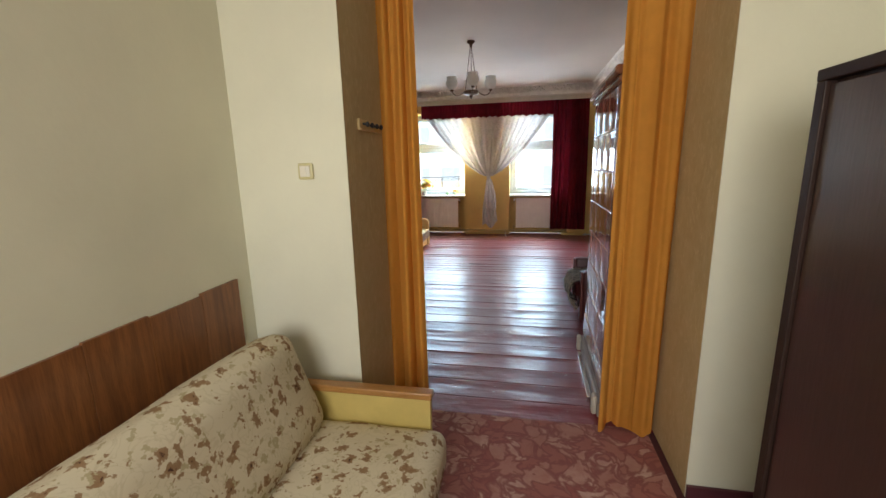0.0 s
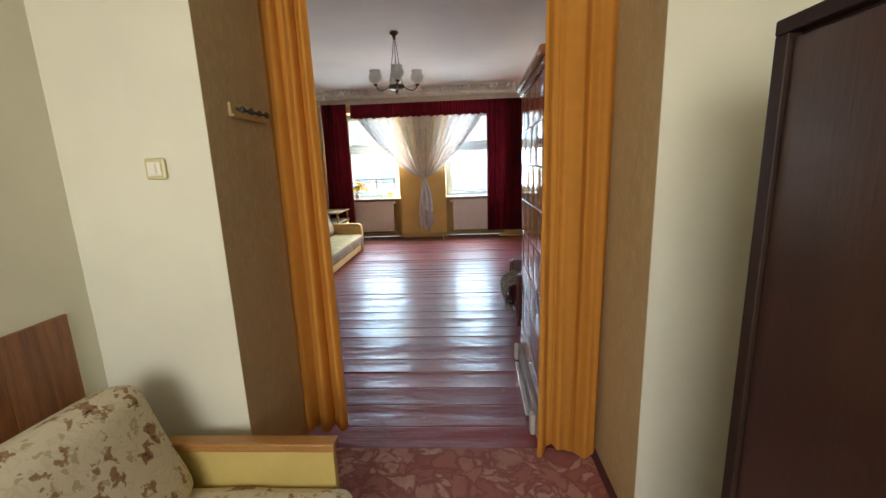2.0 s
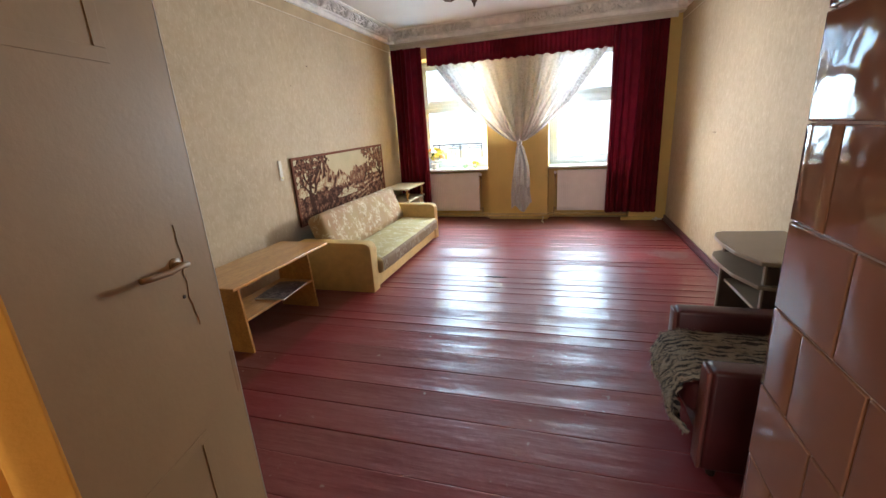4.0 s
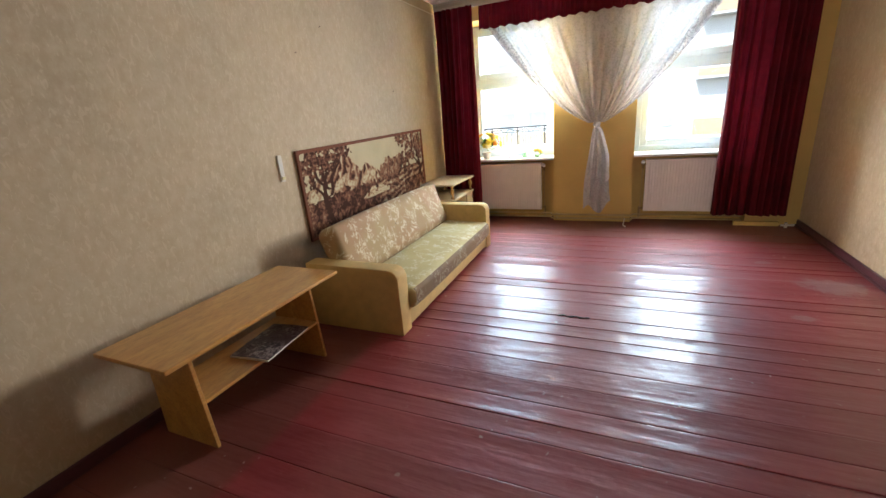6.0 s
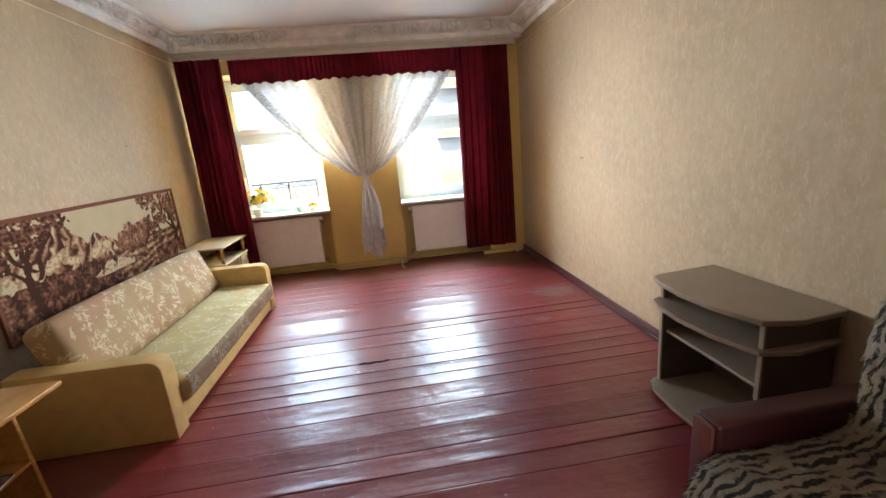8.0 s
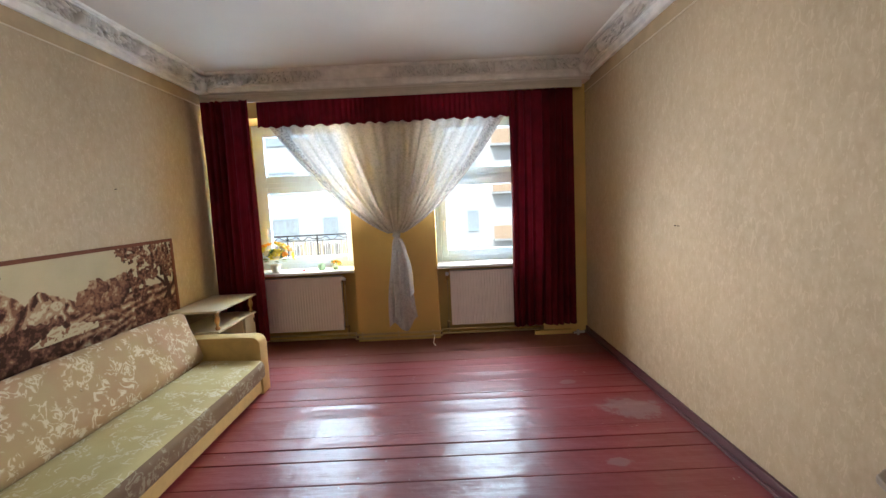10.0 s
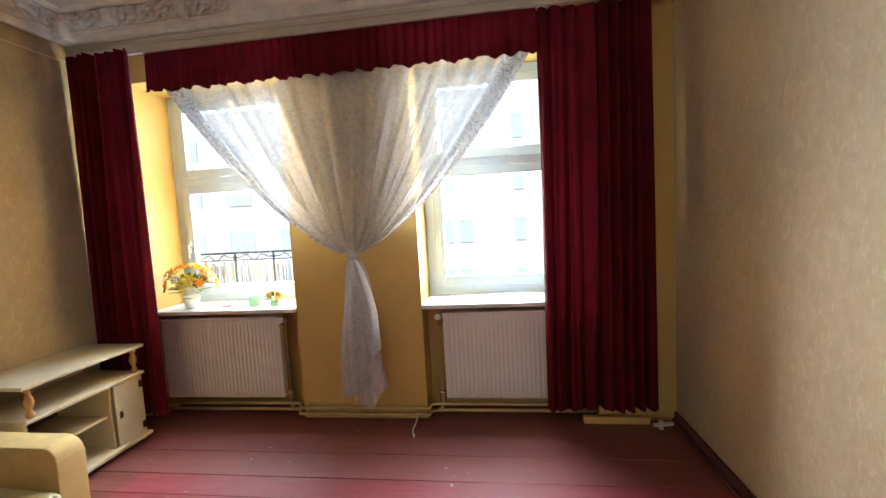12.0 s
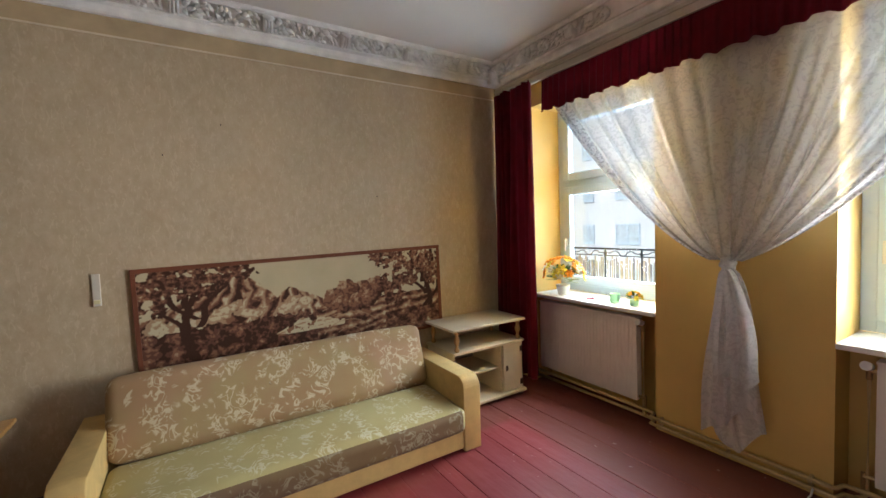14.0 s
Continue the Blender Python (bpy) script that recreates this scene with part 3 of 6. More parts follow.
tagged(mk("ceiling_small_room", bx(AL - 0.2, AR + 0.2, AB - 0.2, Y1, ZC, ZC + 0.15), M_CEIL), "whitewashed plaster ceiling of the small room", "ceiling", kind="structure")
for side, x0, x1 in (("west", XL, XL + 0.003), ("east", XR - 0.003, XR)):
    b = bmesh.new()
    box(b, x0, x1, YN, YB, 2.845, 2.98)
    tagged(mk("trim_border_" + side, b, M_BORDER), "plain tan paper border under the cornice", "wall border", kind="structure")
    xa = x0 if side == "east" else x1
    tagged(mk("trim_strip_" + side, bx(xa - 0.003, xa + 0.003, YN, YB, 2.836, 2.846), M_STRING), "thin pale edging strip along the wallpaper", "trim", kind="structure")

# skirting boards
b = bmesh.new()
box(b, XR - 0.022, XR, YN, YB, 0, 0.075, 0.006)
box(b, XR - 0.04, XR - 0.022, YN, YB, 0, 0.022, 0.006)
tagged(mk("baseboard", b, M_SKIRT), "low dark red painted wooden skirting", "skirting board", kind="structure")
b = bmesh.new()
box(b, XL, XL + 0.022, YN, YB, 0, 0.075, 0.006)
tagged(mk("baseboard", b, M_SKIRT), "low dark red painted wooden skirting", "skirting board", kind="structure")
for x0, x1 in ((JR - 0.0, AR), (AL, JL)):
    tagged(mk("baseboard", bx(x0, x1, Y1 - 0.018, Y1, 0, 0.075, 0.005), M_SKIRT), "dark red-brown painted skirting beside the doorway", "skirting board", kind="structure")

# cornice: bands along the wall and a cove full of relief leaves
def cornice(name, length, m, seed, bare=None):
    """Built along local x, wall at y = 0, room towards +y, z from the bottom band; bare: a stretch that has lost its relief."""
    rng = random.Random(seed)
    prof = [(0.0, -0.018), (0.032, -0.018), (0.04, -0.004), (0.04, 0.035), (0.055, 0.042), (0.062, 0.05), (0.055, 0.062), (0.13, 0.142), (0.165, 0.136), (0.17, 0.14), (0.19, 0.143), (0.20, 0.155), (0.0, 0.155)]
    bm = bmesh.new()
    ends = [[bm.verts.new((x, p[0], p[1])) for p in prof] for x in (0, length)]
    n = len(prof)
    for i in range(n):
        bm.faces.new((ends[0][i], ends[0][(i + 1) % n], ends[1][(i + 1) % n], ends[1][i]))
    bm.faces.new(ends[0][::-1])
    bm.faces.new(ends[1])
    ob = tagged(mk(name, bm, M_PLASTER), "greyish plaster cornice with bands under the ceiling", "cornice", kind="structure")
    ob.matrix_world = m
    leaves = bmesh.new()
    tilt = Matrix.Rotation(radians(42), 4, "X")
    frame_m = Matrix.Translation((0, 0.115, 0.092)) @ tilt   # local: x along, y up the slope, z out of it

    def lump(x, s, rx, ry, rz, a):
        if bare and bare[0] < x < bare[1]:
            return
        mm = frame_m @ Matrix.Translation((x, s, 0.004)) @ Matrix.Rotation(a, 4, "Z") @ Matrix.Diagonal((rx * 1.3, ry * 1.2, rz * 2.2, 1))
        bmesh.ops.create_icosphere(leaves, subdivisions=1, radius=1, matrix=mm)

    x, period = 0.20, 0.56
    while x < length - 0.1:
        # open rosette ring
        for k in range(10):
            a = 2 * math.pi * k / 10
            lump(x + 0.040 * math.cos(a), 0.036 * math.sin(a), 0.017, 0.010, 0.022, a + 0.9)
        lump(x, 0, 0.011, 0.011, 0.016, 0)
        # leaf scrolls to either side
        for side in (-1, 1):
            for k in range(6):
                t = k / 5
                px = x + side * (0.075 + 0.135 * t)
                if 0.02 < px < length - 0.02:
                    sy = 0.030 * math.sin(t * 6.5 + side)
                    lump(px, sy, 0.025, 0.010, 0.024, side * (1.0 - 2.0 * t) + rng.uniform(-0.4, 0.4))
                    if k % 2:
                        lump(px + rng.uniform(-0.012, 0.012), -sy * 0.95 + rng.uniform(-0.008, 0.008), 0.016, 0.009, 0.020, rng.uniform(-1.5, 1.5))
                    lump(px + rng.uniform(-0.012, 0.012), (0.046 if k % 2 else -0.046), 0.018, 0.007, 0.016, rng.uniform(-0.5, 0.5))
        # fluted bracket between the motifs
        bxm = x + period / 2
        if bxm < length - 0.05:
            for k in (-1, 0, 1):
                lump(bxm + 0.020 * k, 0.0, 0.010, 0.055, 0.034, 0)
            lump(bxm, 0.050, 0.038, 0.011, 0.030, 0)
            lump(bxm, -0.048, 0.026, 0.010, 0.024, 0)
        x += period
    rel = part("leaf_relief", leaves, M_PLASTER, ob, "relief of plaster leaves, rosettes and brackets", True)
    tagged(rel, kind="stuff")


ZK = ZC - 0.155
cornice("trim_cornice_west", YB - YN - 0.19, pose(XL, YB - 0.19, ZK, 0, 0, -90), 1)
cornice("trim_cornice_east", YB - YN - 0.19, pose(XR, YN, ZK, 0, 0, 90), 2)
cornice("trim_cornice_north", XR - XL, pose(XR, YB - 0.19, ZK, 0, 0, 180), 3, (XR + 0.55, XR + 1.30))
cornice("trim_cornice_south", XR - XL, pose(XL, YN, ZK), 4)
for cx in (XL, XR):
    b = bmesh.new()
    sx = 1 if cx == XL else -1
    box(b, cx, cx + sx * 0.13, YB - 0.19 - 0.13, YB - 0.19, ZK - 0.02, ZC, 0.02)
    ball(b, (cx + sx * 0.12, YB - 0.31, ZK + 0.06), (0.05, 0.05, 0.075))
    tagged(mk("trim_cornice_corner", b, M_PLASTER), "plaster corner block of the cornice", "cornice", kind="structure")
b = bmesh.new()
box(b, XL, XR, YB - 0.19, YB, 2.93, ZC)
tagged(mk("trim_bulkhead", b, M_CEIL), "plaster bulkhead above the curtain rail", "bulkhead", kind="structure")

# ---- windows ----
def window(n, x0, x1):
    yf0, yf1 = YB + 0.40, YB + 0.47
    zs, zb0, zb1, ztop, fr = 0.89, 1.94, 2.00, LINTEL, 0.07
    w = thing("window_%d" % n, pose((x0 + x1) / 2, yf0, zs), "white framed window with a fanlight above a transom", "window", "windows of the room", "structure")
    h = (x1 - x0) / 2
    d = yf1 - yf0
    b = bmesh.new()
    box(b, -h, -h + fr, 0, d, 0, ztop - zs, 0.006)
    box(b, h - fr, h, 0, d, 0, ztop - zs, 0.006)
    box(b, -h + fr, h - fr, 0, d, ztop - zs - fr, ztop - zs, 0.006)
    box(b, -h + fr, h - fr, 0, d, 0, fr, 0.006)
    box(b, -h + fr, h - fr, 0, d, zb0 - zs, zb1 - zs, 0.006)
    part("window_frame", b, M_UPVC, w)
    for lo, hi in ((fr, zb0 - zs), (zb1 - zs, ztop - zs - fr)):
        b = bmesh.new()
        s = 0.08
        box(b, -h + fr, -h + fr + s, -0.02, d - 0.03, lo, hi, 0.008)
        box(b, h - fr - s, h - fr, -0.02, d - 0.03, lo, hi, 0.008)
        box(b, -h + fr + s, h - fr - s, -0.02, d - 0.03, lo, lo + s, 0.008)
        box(b, -h + fr + s, h - fr - s, -0.02, d - 0.03, hi - s, hi, 0.008)
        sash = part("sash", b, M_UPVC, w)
        g = part("pane", bx(-h + fr + s, h - fr - s, 0.008, 0.014, lo + s, hi - s), M_GLASS, sash, "clear window pane")
        g.visible_shadow = False
        mid_pane = Matrix.Translation((0, 0.011, (lo + hi) / 2))
        g.matrix_basis = mid_pane @ Matrix.Rotation(radians(2.6), 4, "X") @ mid_pane.inverted()
    b = bmesh.new()
    box(b, -h + 0.095, -h + 0.12, -0.032, -0.02, 0.45, 0.53, 0.004)
    box(b, -h + 0.098, -h + 0.117, -0.05, -0.032, 0.50, 0.52, 0.004)
    box(b, -h + 0.098, -h + 0.117, -0.056, -0.044, 0.40, 0.52, 0.004)
    part("handle", b, M_WHITE, w, "white window handle")
    s = bmesh.new()
    box(s, x0 + 0.002, x1 - 0.002, YB - 0.025, yf0, 0.858, 0.89, 0.006)
    tagged(mk("trim_window_sill_%d" % n, s, M_WHITE), "white painted window sill with chipped edge", "window sill", kind="structure")


window(1, *WINS[0])
window(2, *WINS[1])
# Unseen window, added to give the small room a source of light.
wv = thing("window_3", pose(-0.38, AB - 0.12, 1.15), "unseen white framed window added to light the small room", "window", "", "structure")
b = bmesh.new()
for x0, x1, z0, z1 in ((-0.87, -0.79, 0, 1.55), (0.79, 0.87, 0, 1.55), (-0.79, 0.79, 0, 0.08), (-0.79, 0.79, 1.47, 1.55), (-0.035, 0.035, 0.08, 1.47)):
    box(b, x0, x1, -0.03, 0.04, z0, z1)
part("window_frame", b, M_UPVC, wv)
g = part("pane", bx(-0.79, 0.79, 0.0, 0.006, 0.08, 1.47), M_GLASS, wv)
g.visible_shadow = False

# ---- floors ----
fl = tagged(mk("floor", bx(XL - 0.2, XR + 0.2, 1.92, YB + 0.3, -0.12, -0.016), M_SUB), "old wide floorboards painted glossy oxblood red", "floor", kind="structure")
fl1 = tagged(mk("floor_small_room", bx(AL - 0.2, AR + 0.2, AB - 0.2, 1.92, -0.12, -0.004), M_SKIRT), "red-brown painted boards under the carpet", "floor", kind="structure")
b = bmesh.new()
sheet(b, 60, 90, lambda u, v: Vector((AL + 0.02 + u * (JR - 0.06 - AL), AB + 0.1 + v * (1.925 - AB - 0.1), 0.006 + 0.003 * fbm(u * 6, v * 9))) if not (AB + 0.1 + v * (1.925 - AB - 0.1) > Y1 - 0.03 and AL + 0.02 + u * (JR - 0.06 - AL) < JL + 0.02) else Vector((JL + 0.03, AB + 0.1 + v * (1.925 - AB - 0.1), 0.006)))
tagged(mk("carpet", b, M_RUG, smooth=True), "worn carpet with a red-brown stone pattern, ending at the doorway", "carpet")

# ---- outdoors ----
ZG = -7.5
tagged(mk("ground", bx(-400, 400, YB + 0.6, 800, ZG - 1, ZG), M_ASPHALT), "grey asphalt street far below the windows", "street", kind="structure")
bd = thing("apartment_building", pose(0, 30, ZG), "pale rendered block of flats across the street", "building")
part("wall", bx(-45, 45, 0, 12, 0, 18.4), M_FACADE, bd)
part("roof", bx(-45.5, 45.5, -0.5, 12.5, 18.4, 18.9), M_ROOF, bd)
fw = bmesh.new()
for (x0, x1, z0, z1) in ((-1, 1, -0.05, 0.0), (-1, -0.92, 0, 1), (0.92, 1, 0, 1), (-0.92, 0.92, 0, 0.07), (-0.92, 0.92, 0.93, 1), (-0.05, 0.05, 0.07, 0.93)):
    box(fw, x0 / 2, x1 / 2, -0.06, 0.02, z0, z1)
far_frame = bpy.data.meshes.new("frame")
fw.to_mesh(far_frame)
fw.free()
far_frame.materials.append(M_UPVC)
fg = bx(-0.46, 0.46, -0.03, 0.0, 0.07, 0.93)
far_pane = bpy.data.meshes.new("pane")
fg.to_mesh(far_pane)
fg.free()
far_pane.materials.append(M_FACWIN)
cols = [(-12.4, 0.9), (-10.1, 1.7), (-7.2, 0.9), (-5.0, 1.7), (-2.45, 0.8), (-1.3, 0.8), (1.85, 0.65), (6.4, 1.5), (9.0, 0.8), (12.0, 1.7), (-15.5, 1.7), (-18.5, 0.9), (-21.5, 1.7), (15.5, 1.5)]
for r in range(6):
    for cx, w in cols:
        wn_ob = new("window", far_frame)
        wn_ob.parent = bd
        wn_ob.matrix_basis = Matrix.Translation((cx, 0, 1.7 + 2.93 * r)) @ Matrix.Diagonal((w, 1, 1.28, 1))
        p_ob = new("pane", far_pane)
        p_ob.parent = wn_ob
for r in range(1, 6):
    bal = part("balcony", bx(3.1, 5.2, -0.6, 0.02, 1.0 + 2.93 * r, 1.12 + 2.93 * r), M_FACADE, bd)
    part("panel", bx(3.1, 5.2, -0.62, -0.58, 1.12 + 2.93 * r, 1.95 + 2.93 * r), M_ORPANEL, bal, "orange balcony front")

rail = thing("balcony_railing", pose(-1.75, YB + 0.98, 0.08), "black iron balcony railing with a dry reed screen", "railing")
b = bmesh.new()
box(b, -1.0, 0.75, -0.015, 0.015, 1.19, 1.21)
part("handrail", b, M_BLACK, rail)
b = bmesh.new()
box(b, -1.0, 0.75, -0.01, 0.01, 1.12, 1.13)
box(b, -1.0, 0.75, -0.01, 0.01, 0.80, 0.81)
part("crossbar", b, M_BLACK, rail)
for k in range(5):
    x = -0.98 + 0.43 * k
    b = bmesh.new()
    rod(b, (x, 0, 0.62), (x, 0, 1.19), 0.010)
    ball(b, (x, 0, 1.15), 0.022)
    part("post", b, M_BLACK, rail)
    if k < 4:
        b = bmesh.new()
        tube(b, [(x + 0.02 + 0.39 * t / 14, 0, 1.155 - 0.035 * math.sin(math.pi * t / 14) * math.cos(t * 0.9)) for t in range(15)], 0.006, 6)
        part("scroll", b, M_BLACK, rail)
rng = random.Random(5)
for k in range(64):
    x = -0.96 + 1.7 * k / 64
    top = 1.10 + rng.uniform(-0.05, 0.02)
    b = bmesh.new()
    rod(b, (x, 0.02, 0.62), (x + rng.uniform(-0.008, 0.008), 0.02, top), rng.uniform(0.008, 0.013), n=6)
    part("reed", b, M_REED if rng.random() < 0.68 else M_REED2, rail)
tagged(mk("balcony_slab", bx(-2.9, -0.9, YB + 0.57, YB + 1.05, 0.55, 0.70), M_FACADE), "pale concrete balcony slab outside the window", "balcony", kind="structure")

# ---- heating ----
def radiator(x0, x1, valve_right):
    z0, z1 = 0.145, 0.805
    y0 = YB + 0.03
    r = thing("radiator", pose((x0 + x1) / 2, y0, 0), "cream enamelled panel radiator with fine vertical ribs", "radiator", "radiators under the windows")
    h = (x1 - x0) / 2
    b = bmesh.new()
    n = int((x1 - x0) / 0.033) * 8

    def face(u, v):
        x = -h + u * 2 * h
        k = min(1, u * n / 8, (1 - u) * n / 8)
        edge = min(1, v * 14, (1 - v) * 14)
        return Vector((x, 0.004 - 0.0035 * max(0, math.sin(u * n / 8 * 2 * math.pi)) ** 0.6 * edge * k + 0.008 * (1 - edge), z0 + v * (z1 - z0)))
    sheet(b, n, 16, face)
    part("front_panel", b, M_RAD, r, smooth=True)
    b = bmesh.new()
    box(b, -h, h, 0.012, 0.075, z0 + 0.005, z1 - 0.005, 0.006)
    part("body", b, M_RAD, r)
    b = bmesh.new()
    box(b, -h - 0.004, h + 0.004, 0.0, 0.085, z1 - 0.004, z1 + 0.012, 0.004)
    for k in range(24):
        x = -h + 0.03 + k * (2 * h - 0.06) / 23
        box(b, x - 0.012, x + 0.012, 0.02, 0.07, z1 + 0.012, z1 + 0.0135)
    part("top_grille", b, M_RAD, r)
    s = 1 if valve_right else -1
    b = bmesh.new()
    rod(b, (s * (h + 0.0), 0.04, z1 - 0.055), (s * (h + 0.04), 0.04, z1 - 0.055), 0.012)
    rod(b, (s * (h + 0.035), 0.04, z1 - 0.10), (s * (h + 0.035), 0.04, z1 - 0.03), 0.014)
    part("valve_body", b, M_BRASS, r)
    b = bmesh.new()
    rod(b, (s * (h + 0.035), 0.03, z1 - 0.03), (s * (h + 0.035), -0.03, z1 - 0.012), 0.021, 0.024, 16)
    part("valve_head", b, M_WHITE, r, "white thermostat head")
    b = bmesh.new()
    tube(b, [(s * (h + 0.035), 0.04, z1 - 0.10), (s * (h + 0.035), 0.04, 0.10), (s * (h + 0.04), 0.03, 0.065), (s * (h + 0.07), 0.0, 0.06)], 0.009)
    part("riser_pipe", b, M_PIPE, r, "painted riser pipe")
    b = bmesh.new()
    rod(b, (s * (h - 0.02), 0.04, z0 + 0.03), (s * (h + 0.05), 0.04, z0 + 0.03), 0.012)
    rod(b, (s * (h + 0.05), 0.04, z0 + 0.05), (s * (h + 0.05), 0.04, 0.05), 0.011)
    part("return_valve", b, M_BRASS, r)
    for k in (-0.6, 0.6):
        part("bracket", bx(k * h - 0.012, k * h + 0.012, 0.06, 0.215, z0 + 0.1, z0 + 0.13), M_IRON, r)
    return r


radiator(-2.37, -1.33, True)
radiator(0.0, 1.06, False)
for n, (z, dy) in enumerate(((0.095, -0.03), (0.045, -0.032))):
    p = thing("heating_pipe", pose(0, YB, 0), "ochre painted heating pipe along the foot of the wall", "pipe", "pipes along the window wall")
    b = bmesh.new()
    y_in = 0.05
    tube(b, [(-2.42, y_in, z), (-1.25, y_in, z), (-1.19, y_in - 0.01, z), (-1.175, dy, z), (-1.15, dy, z), (-0.2, dy, z), (-0.135, dy, z), (-0.12, y_in - 0.01, z), (-0.06, y_in, z), (1.1, y_in, z)], 0.0125, 10)
    part("tube", b, M_PIPE, p, smooth=True)
    for x in (-1.1, -0.66, -0.24):
        part("clip", bx(x - 0.008, x + 0.008, dy - 0.016, 0.0, z - 0.017, z + 0.017), M_PIPE, p)
ca = thing("cable_end", pose(-0.23, YB - 0.05, 0), "short white cable end lying on the floor", "cable")
b = bmesh.new()
tube(b, [(0.01, -0.01, 0.06), (0.008, -0.03, 0.03), (0.0, -0.07, 0.008), (-0.006, -0.12, 0.006), (0.005, -0.17, 0.006), (0.015, -0.20, 0.006)], 0.0055)
part("cord", b, M_CABLE, ca, smooth=True)
b = bmesh.new()
rod(b, (0.015, -0.20, 0.008), (0.022, -0.225, 0.008), 0.008)
part("plug", b, M_WHITE, ca)
pp = thing("pipe_stub", pose(1.50, YB - 0.12, 0), "pale metal pipe stub at the foot of the wall", "pipe")
b = bmesh.new()
rod(b, (-0.05, 0, 0.03), (0.08, 0.02, 0.03), 0.014)
rod(b, (0.0, 0.01, 0.0), (0.0, 0.01, 0.06), 0.016)
part("stub", b, M_RAIL, pp)
tagged(mk("floor_strip", bx(1.0, 1.45, YB - 0.06, YB - 0.01, 0.0, 0.05, 0.006), M_OCHRE), "short ochre painted strip at the foot of the wall", "trim", kind="structure")

# ---- curtains of the window wall ----
cr = thing("curtain_rail", pose(0, YB - 0.19, 0), "cream painted curtain rail board across the window wall", "curtain rail")
part("rail_board", bx(XL + 0.01, XR - 0.1, -0.012, 0.012, 2.85, 2.905, bev=0.004), M_RAIL, cr)
part("top_lip", bx(XL + 0.01, XR - 0.1, -0.02, 0.01, 2.905, 2.93, bev=0.004), M_RAIL, cr)
part("top_board", bx(XL + 0.01, XR - 0.1, 0.010, 0.10, 2.912, 2.93), M_RAIL, cr)
for x in (-2.5, -0.6, 1.3):
    part("bracket", bx(x - 0.015, x + 0.015, 0.10, 0.19, 2.90, 2.93), M_RAIL, cr)


def drape(name, x0, x1, y, z0, z1, folds, amp, seed, mat, label, flare=0.0, category="curtain", lean=0.0, hem=0.0, group=""):
    rng = random.Random(seed)
    ph = [rng.uniform(0, 6.28) for _ in range(6)]
    t = thing(name, pose((x0 + x1) / 2, y, z0), label, category, group)
    h = (x1 - x0) / 2

    def f(u, v):
        zz = v * (z1 - z0)
        s = u + 0.016 * math.sin(3 * v + ph[0]) + 0.03 * math.sin(u * 9 + ph[1]) + 0.014 * math.sin(u * 23 + 1.5 * v + ph[3])
        wide = 1 + flare * (1 - v)
        deep = amp * (0.55 + 0.45 * (1 - v) + 0.35 * math.sin(u * 11 + ph[4]) + 0.2 * math.sin(u * 27 + v * 2.5 + ph[5]))
        w = math.sin(2 * math.pi * folds * s + ph[2] + 0.35 * math.sin(2.2 * v + u * 5))
        yy = deep * (math.copysign(abs(w) ** 0.75, w) + 0.35 * math.sin(2 * math.pi * folds * 2.1 * s + ph[3]))
        xx = (-h + 2 * h * u) * wide + 0.35 * deep * math.cos(2 * math.pi * folds * s + ph[2]) + lean * (1 - v)
        return Vector((xx, yy, zz + (1 - v) * hem * math.sin(u * 7 + ph[5])))
    b = bmesh.new()
    sheet(b, int(folds * 20), 44, f)
    part("cloth", b, mat, t, smooth=True)
    b = bmesh.new()
    sheet(b, int(folds * 20), 2, lambda u, v: f(u, 0.018 * v) + Vector((0, -0.004, 0)))
    part("hem", b, mat, t, smooth=True)
    return t


drape("velvet_curtain", -2.675, -2.135, YB - 0.245, 0.15, 2.86, 6.5, 0.035, 3, M_VELVET, "wine red velvet curtain hanging in deep folds", -0.0, group="red window curtains")
drape("velvet_curtain", 0.74, 1.47, YB - 0.13, 0.15, 2.86, 8.5, 0.04, 8, M_VELVET, "wine red velvet curtain hanging in deep folds", 0.0, group="red window curtains")
va = thing("valance", pose(0, YB - 0.175, 2.57), "gathered wine red valance with a scalloped lower edge", "valance")
VX0, VX1 = -2.075, 0.745


def val(u, v):
    x = VX0 + u * (VX1 - VX0)
    w = math.sin(2 * math.pi * 42 * (u + 0.006 * math.sin(u * 31)) + 2 * math.sin(u * 17))
    z = 0.285 * v + (1 - v) * (0.010 * math.sin(2 * math.pi * 21 * u + 1.2 * math.sin(u * 13)) + 0.006 * math.sin(u * 60))
    return Vector((x, 0.011 * w * (1.1 - 0.5 * v) - 0.012 * (1 - v), z))


b = bmesh.new()
sheet(b, 520, 10, val)
part("cloth", b, M_VELVET, va, smooth=True)
b = bmesh.new()
sheet(b, 520, 1, lambda u, v: val(u, 0.05 * v) + Vector((0, -0.004, -0.001)))
part("scalloped_edge", b, M_VELVET, va, smooth=True)

# crossed net curtain gathered into a knot before the pier
KX, KZ, KY = -0.600, 1.30, YB - 0.13
net = thing("net_curtain", pose(KX, KY, KZ), "white lace net curtain drawn together and knotted before the pier", "curtain")


